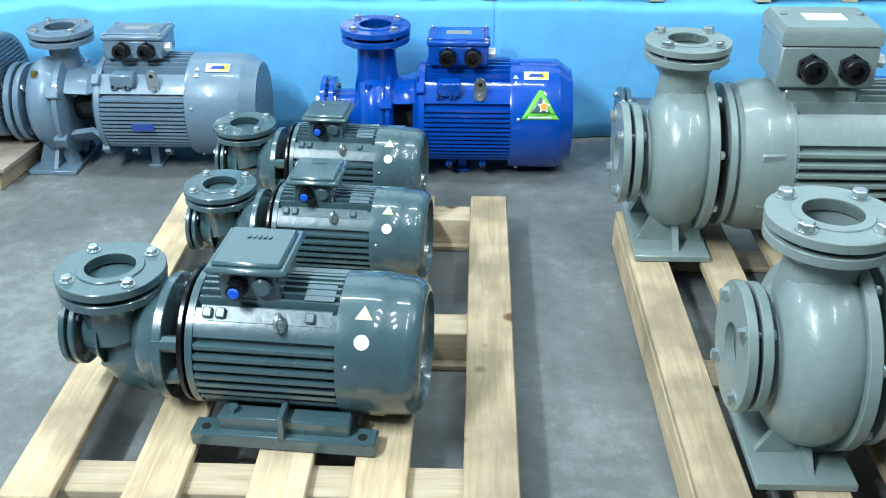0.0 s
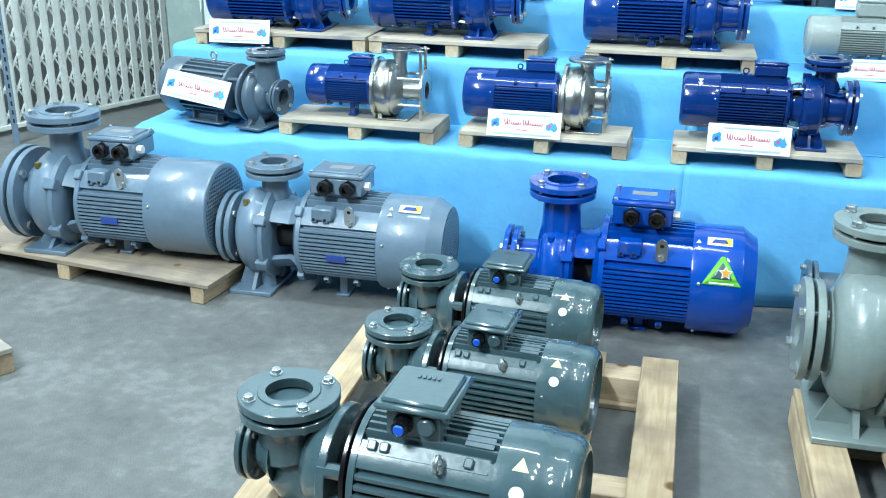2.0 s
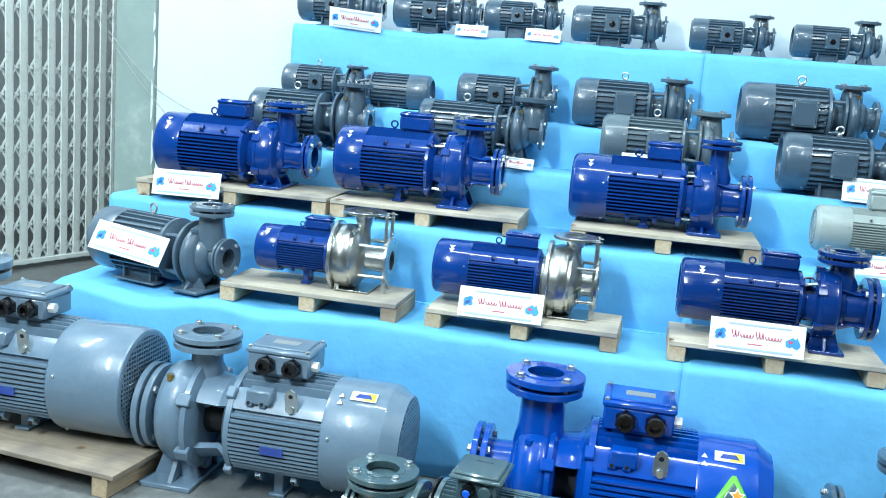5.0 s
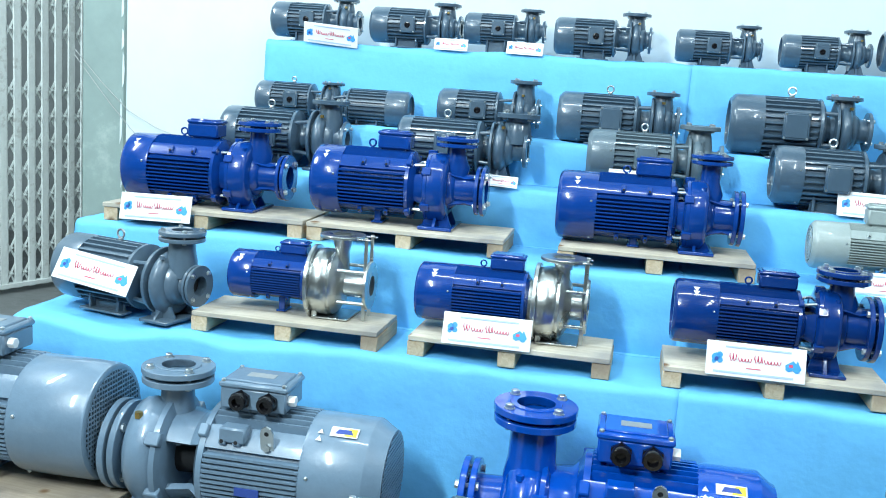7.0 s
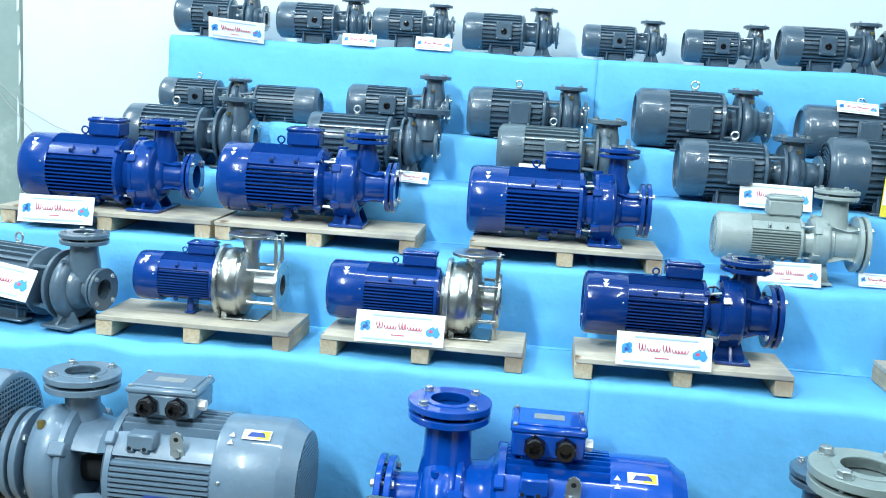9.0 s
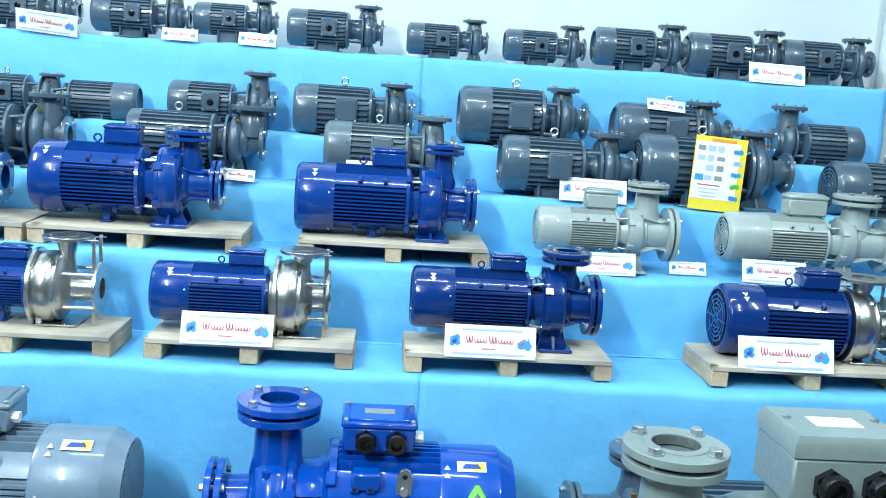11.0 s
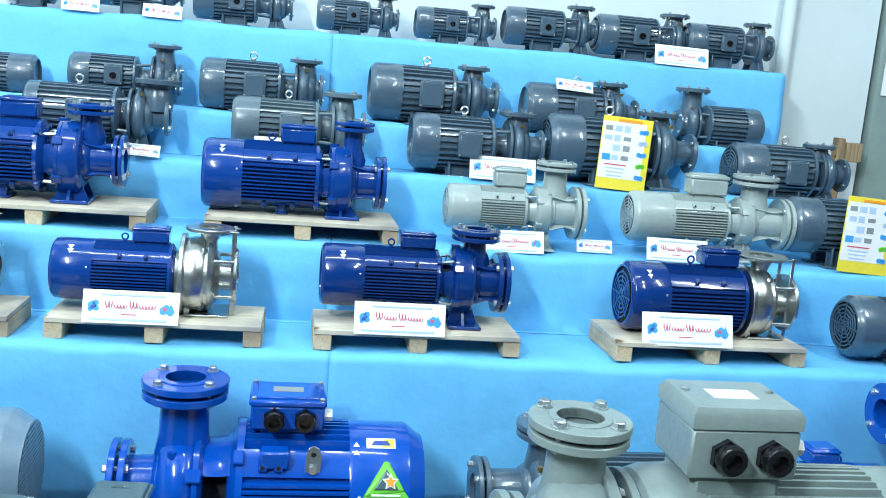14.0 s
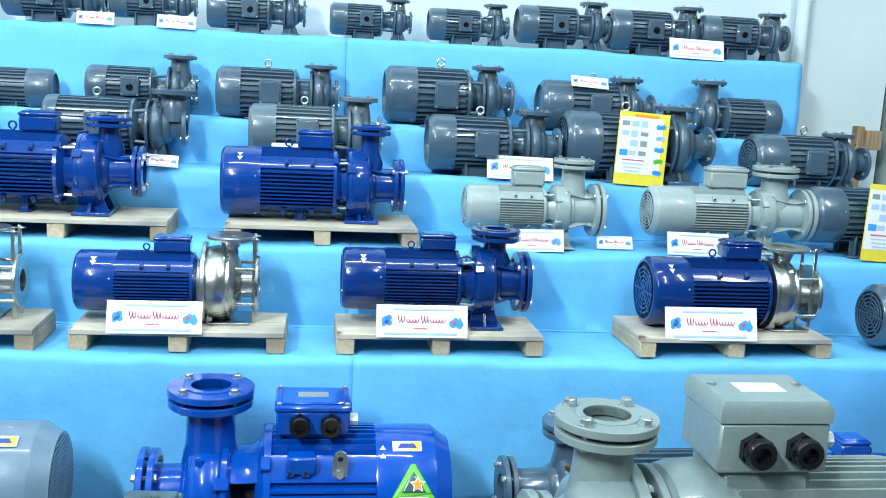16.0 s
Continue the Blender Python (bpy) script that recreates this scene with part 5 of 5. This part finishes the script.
pump("slate grey pump with lifting eye", -0.125, 1.27, 1.28, 0, h=0.112, r=0.110, cowl=0.102, body=0.238, gap=0.103, vr=0.105, suc=0.088, rs=0.070, up=0.133, rd=0.073, dx=0.010, mat=SLATE, box="side", eye=1)
pump("large slate grey pump with lifting eye", 0.647, 1.27, 1.28, 0, h=0.137, r=0.126, cowl=0.136, body=0.237, gap=0.104, vr=0.111, suc=0.109, rs=0.078, up=0.142, rd=0.075, dx=-0.005, mat=SLATE, box="side", eye=1)
pump("slate grey pump with a card on its motor", 1.321, 1.27, 1.28, 0, h=0.120, r=0.116, cowl=0.132, body=0.232, gap=0.069, vr=0.105, suc=0.111, rs=0.066, up=0.140, rd=0.080, dx=-0.022, mat=SLATE, box="side", eye=1)
pump("slate grey pump turned with its outlet up", 1.700, 1.27, 1.28, 180, h=0.079, r=0.096, cowl=0.086, body=0.183, gap=0.085, vr=0.096, suc=0.056, rs=0.062, up=0.170, rd=0.082, dx=-0.006, mat=SLATE, box="")
pump("small slate grey pump on the top step", -1.658, 1.53, 1.655, 0, h=0.105, r=0.084, cowl=0.088, body=0.184, gap=0.096, vr=0.081, suc=0.070, rs=0.057, up=0.111, rd=0.065, dx=-0.004, mat=SLATE, box="side")
pump("small slate grey pump on the top step", -1.154, 1.53, 1.655, 0, h=0.106, r=0.084, cowl=0.089, body=0.185, gap=0.096, vr=0.081, suc=0.070, rs=0.057, up=0.113, rd=0.066, dx=-0.004, mat=SLATE, box="side")
pump("small slate grey pump on the top step", -0.744, 1.53, 1.655, 0, h=0.114, r=0.073, cowl=0.077, body=0.160, gap=0.083, vr=0.070, suc=0.061, rs=0.049, up=0.099, rd=0.057, dx=-0.004, mat=SLATE, box="side")
pump("small slate grey pump on the top step", -0.260, 1.53, 1.655, 0, h=0.104, r=0.085, cowl=0.090, body=0.187, gap=0.098, vr=0.083, suc=0.071, rs=0.058, up=0.117, rd=0.066, dx=-0.004, mat=SLATE, box="side")
pump("small slate grey pump on the top step", 0.245, 1.53, 1.655, 0, h=0.092, r=0.073, cowl=0.077, body=0.160, gap=0.084, vr=0.070, suc=0.061, rs=0.049, up=0.101, rd=0.057, dx=-0.004, mat=SLATE, box="side")
pump("small slate grey pump on the top step", 0.713, 1.53, 1.655, 0, h=0.094, r=0.074, cowl=0.078, body=0.163, gap=0.085, vr=0.072, suc=0.061, rs=0.050, up=0.104, rd=0.058, dx=-0.004, mat=SLATE, box="side")
pump("small slate grey pump on the top step", 1.197, 1.53, 1.655, 0, h=0.119, r=0.089, cowl=0.090, body=0.191, gap=0.101, vr=0.086, suc=0.074, rs=0.060, up=0.117, rd=0.069, dx=-0.005, mat=SLATE, box="side")
pump("small slate grey pump on the top step", 1.677, 1.53, 1.655, 0, h=0.119, r=0.096, cowl=0.096, body=0.204, gap=0.108, vr=0.092, suc=0.079, rs=0.064, up=0.123, rd=0.074, dx=-0.005, mat=SLATE, box="side")
pump("small slate grey pump on the top step", 2.115, 1.53, 1.655, 0, h=0.123, r=0.090, cowl=0.091, body=0.192, gap=0.101, vr=0.087, suc=0.074, rs=0.060, up=0.114, rd=0.069, dx=-0.005, mat=SLATE, box="side")
pump("blue grey pump with perforated fan cover on a pallet", -2.62, -0.3, 0.09, 180, h=0.215, r=0.198, cowl=0.268, body=0.315, gap=0.175, vr=0.230, suc=0.198, rs=0.168, up=0.375, rd=0.152, dx=-0.035, mat=BGREY, box="glands", lug=1, grille=2, ring=1, plate=1)
pump("blue grey pump with grilled fan cover on the floor", -1.686, -0.3, 0, 180, h=0.235, r=0.192, cowl=0.250, body=0.335, gap=0.215, vr=0.180, suc=0.156, rs=0.125, up=0.296, rd=0.120, dx=-0.055, mat=BGREY, box="glands", lug=1, grille=2, cone=1, ring=1, plate=1)
pump("bright blue pump with green sticker on the floor", -0.447, -0.3, 0, 180, h=0.188, r=0.204, cowl=0.222, body=0.334, gap=0.178, vr=0.161, suc=0.208, rs=0.112, up=0.340, rd=0.131, dx=-0.002, mat=COBALT, box="glands", lug=1, ring=1, cone=1)
pump("dark grey pump behind the grey pallet", 0.682, -0.3, 0.0, 180, h=0.206, r=0.129, cowl=0.140, body=0.270, gap=0.180, vr=0.129, suc=0.211, rs=0.103, up=0.234, rd=0.107, dx=-0.021, mat=SLATE, box="", ring=1)

pump("small bright blue pump on the floor behind a grey one", 1.46, -0.30, 0.0, 180, h=0.19, r=0.125, cowl=0.12, body=0.20, gap=0.15, vr=0.12, suc=0.14, rs=0.08, up=0.16, rd=0.07, dx=0.0, mat=COBALT, box="top", ring=1, cone=1)
pump("bright blue pump at the end of the row", 2.08, -0.30, 0.085, 180, h=0.42, r=0.19, cowl=0.22, body=0.33, gap=0.18, vr=0.17, suc=0.21, rs=0.085, up=0.30, rd=0.12, dx=0.0, mat=COBALT, box="glands", lug=1, ring=1, cone=1)
small_pallet("low wooden pallet under a blue pump", 1.95, 3.0, -0.5, 0.0, 0.42, 0, 0.085)

# ---- stickers on the floor pumps ----
for T in [o for o in scene.objects if o.name.startswith("centrifugal_pump") and o.parent is None]:
    lab = T["label"]
    if lab.startswith("bright blue pump with"):
        r, h, xm = 0.204 * 1.016, max(0.188, 0.204 * 1.03), -0.178 - 0.334 - 0.10
        st = wrap_sticker("triangle_sticker", [(-0.070, -0.044), (0.070, -0.044), (0.056, -0.026), (0.006, 0.063), (-0.006, 0.063), (-0.056, -0.026)], LIME, T, xm, r, h, 27, 1, "green and white triangle sticker")
        wrap_sticker("sticker_dark", [(-0.037, -0.022), (0.037, -0.022), (0.000, 0.041)], GREEN, st, xm, r, h, 27, 1, "", 0.0025)
        star = [(0.026 * (1 if i % 2 == 0 else 0.5) * math.sin(i * math.pi / 5) + 0.012, 0.026 * (1 if i % 2 == 0 else 0.5) * math.cos(i * math.pi / 5) + 0.002) for i in range(10)]
        wrap_sticker("sticker_star", [(0.012, 0.002)] + star + [star[0]], WHITE, st, xm, r, h, 27, 1, "", 0.0035)
        star2 = [(0.012 + (a - 0.012) * 0.72, 0.002 + (b - 0.002) * 0.72) for a, b in star]
        wrap_sticker("sticker_star", [(0.012, 0.002)] + star2 + [star2[0]], ORANGE, st, xm, r, h, 27, 1, "", 0.0045)
        wrap_sticker("sticker_bar", [(-0.044, -0.040), (0.044, -0.040), (0.044, -0.034), (-0.044, -0.034)], WHITE, st, xm, r, h, 27, 1, "", 0.0025)
        places = ((-0.178 - 0.334 - 0.075, r, h),)
    elif lab.startswith("blue grey pump with grilled"):
        places = ((-0.215 - 0.335 - 0.10, 0.195 * 1.016, 0.235),)
    else:
        continue
    for xm, r, h in places:
        st = wrap_sticker("warning_sticker", [(-0.045, -0.02), (0.045, -0.02), (0.045, 0.02), (-0.045, 0.02)], WHITE, T, xm - 0.01, r, h, 62, 1, "white sticker with yellow and dark print")
        wrap_sticker("sticker_print", [(-0.03, -0.009), (0.03, -0.009), (0.02, 0.009), (-0.02, 0.009)], INDIGO, st, xm - 0.01, r, h, 62, 1, "", 0.0025)
        wrap_sticker("sticker_print", [(0.0, -0.016), (0.040, -0.016), (0.040, 0.016), (0.012, 0.016)], YELLOW, st, xm - 0.01, r, h, 62, 1, "", 0.0020)
        for k in range(2):
            wrap_sticker("arrow_mark", [(-0.010, -0.008), (0.010, -0.008), (0.0, 0.010)], WHITE, T, xm + 0.065, r, h, 60 - 8 * k, 1, "white arrow mark")
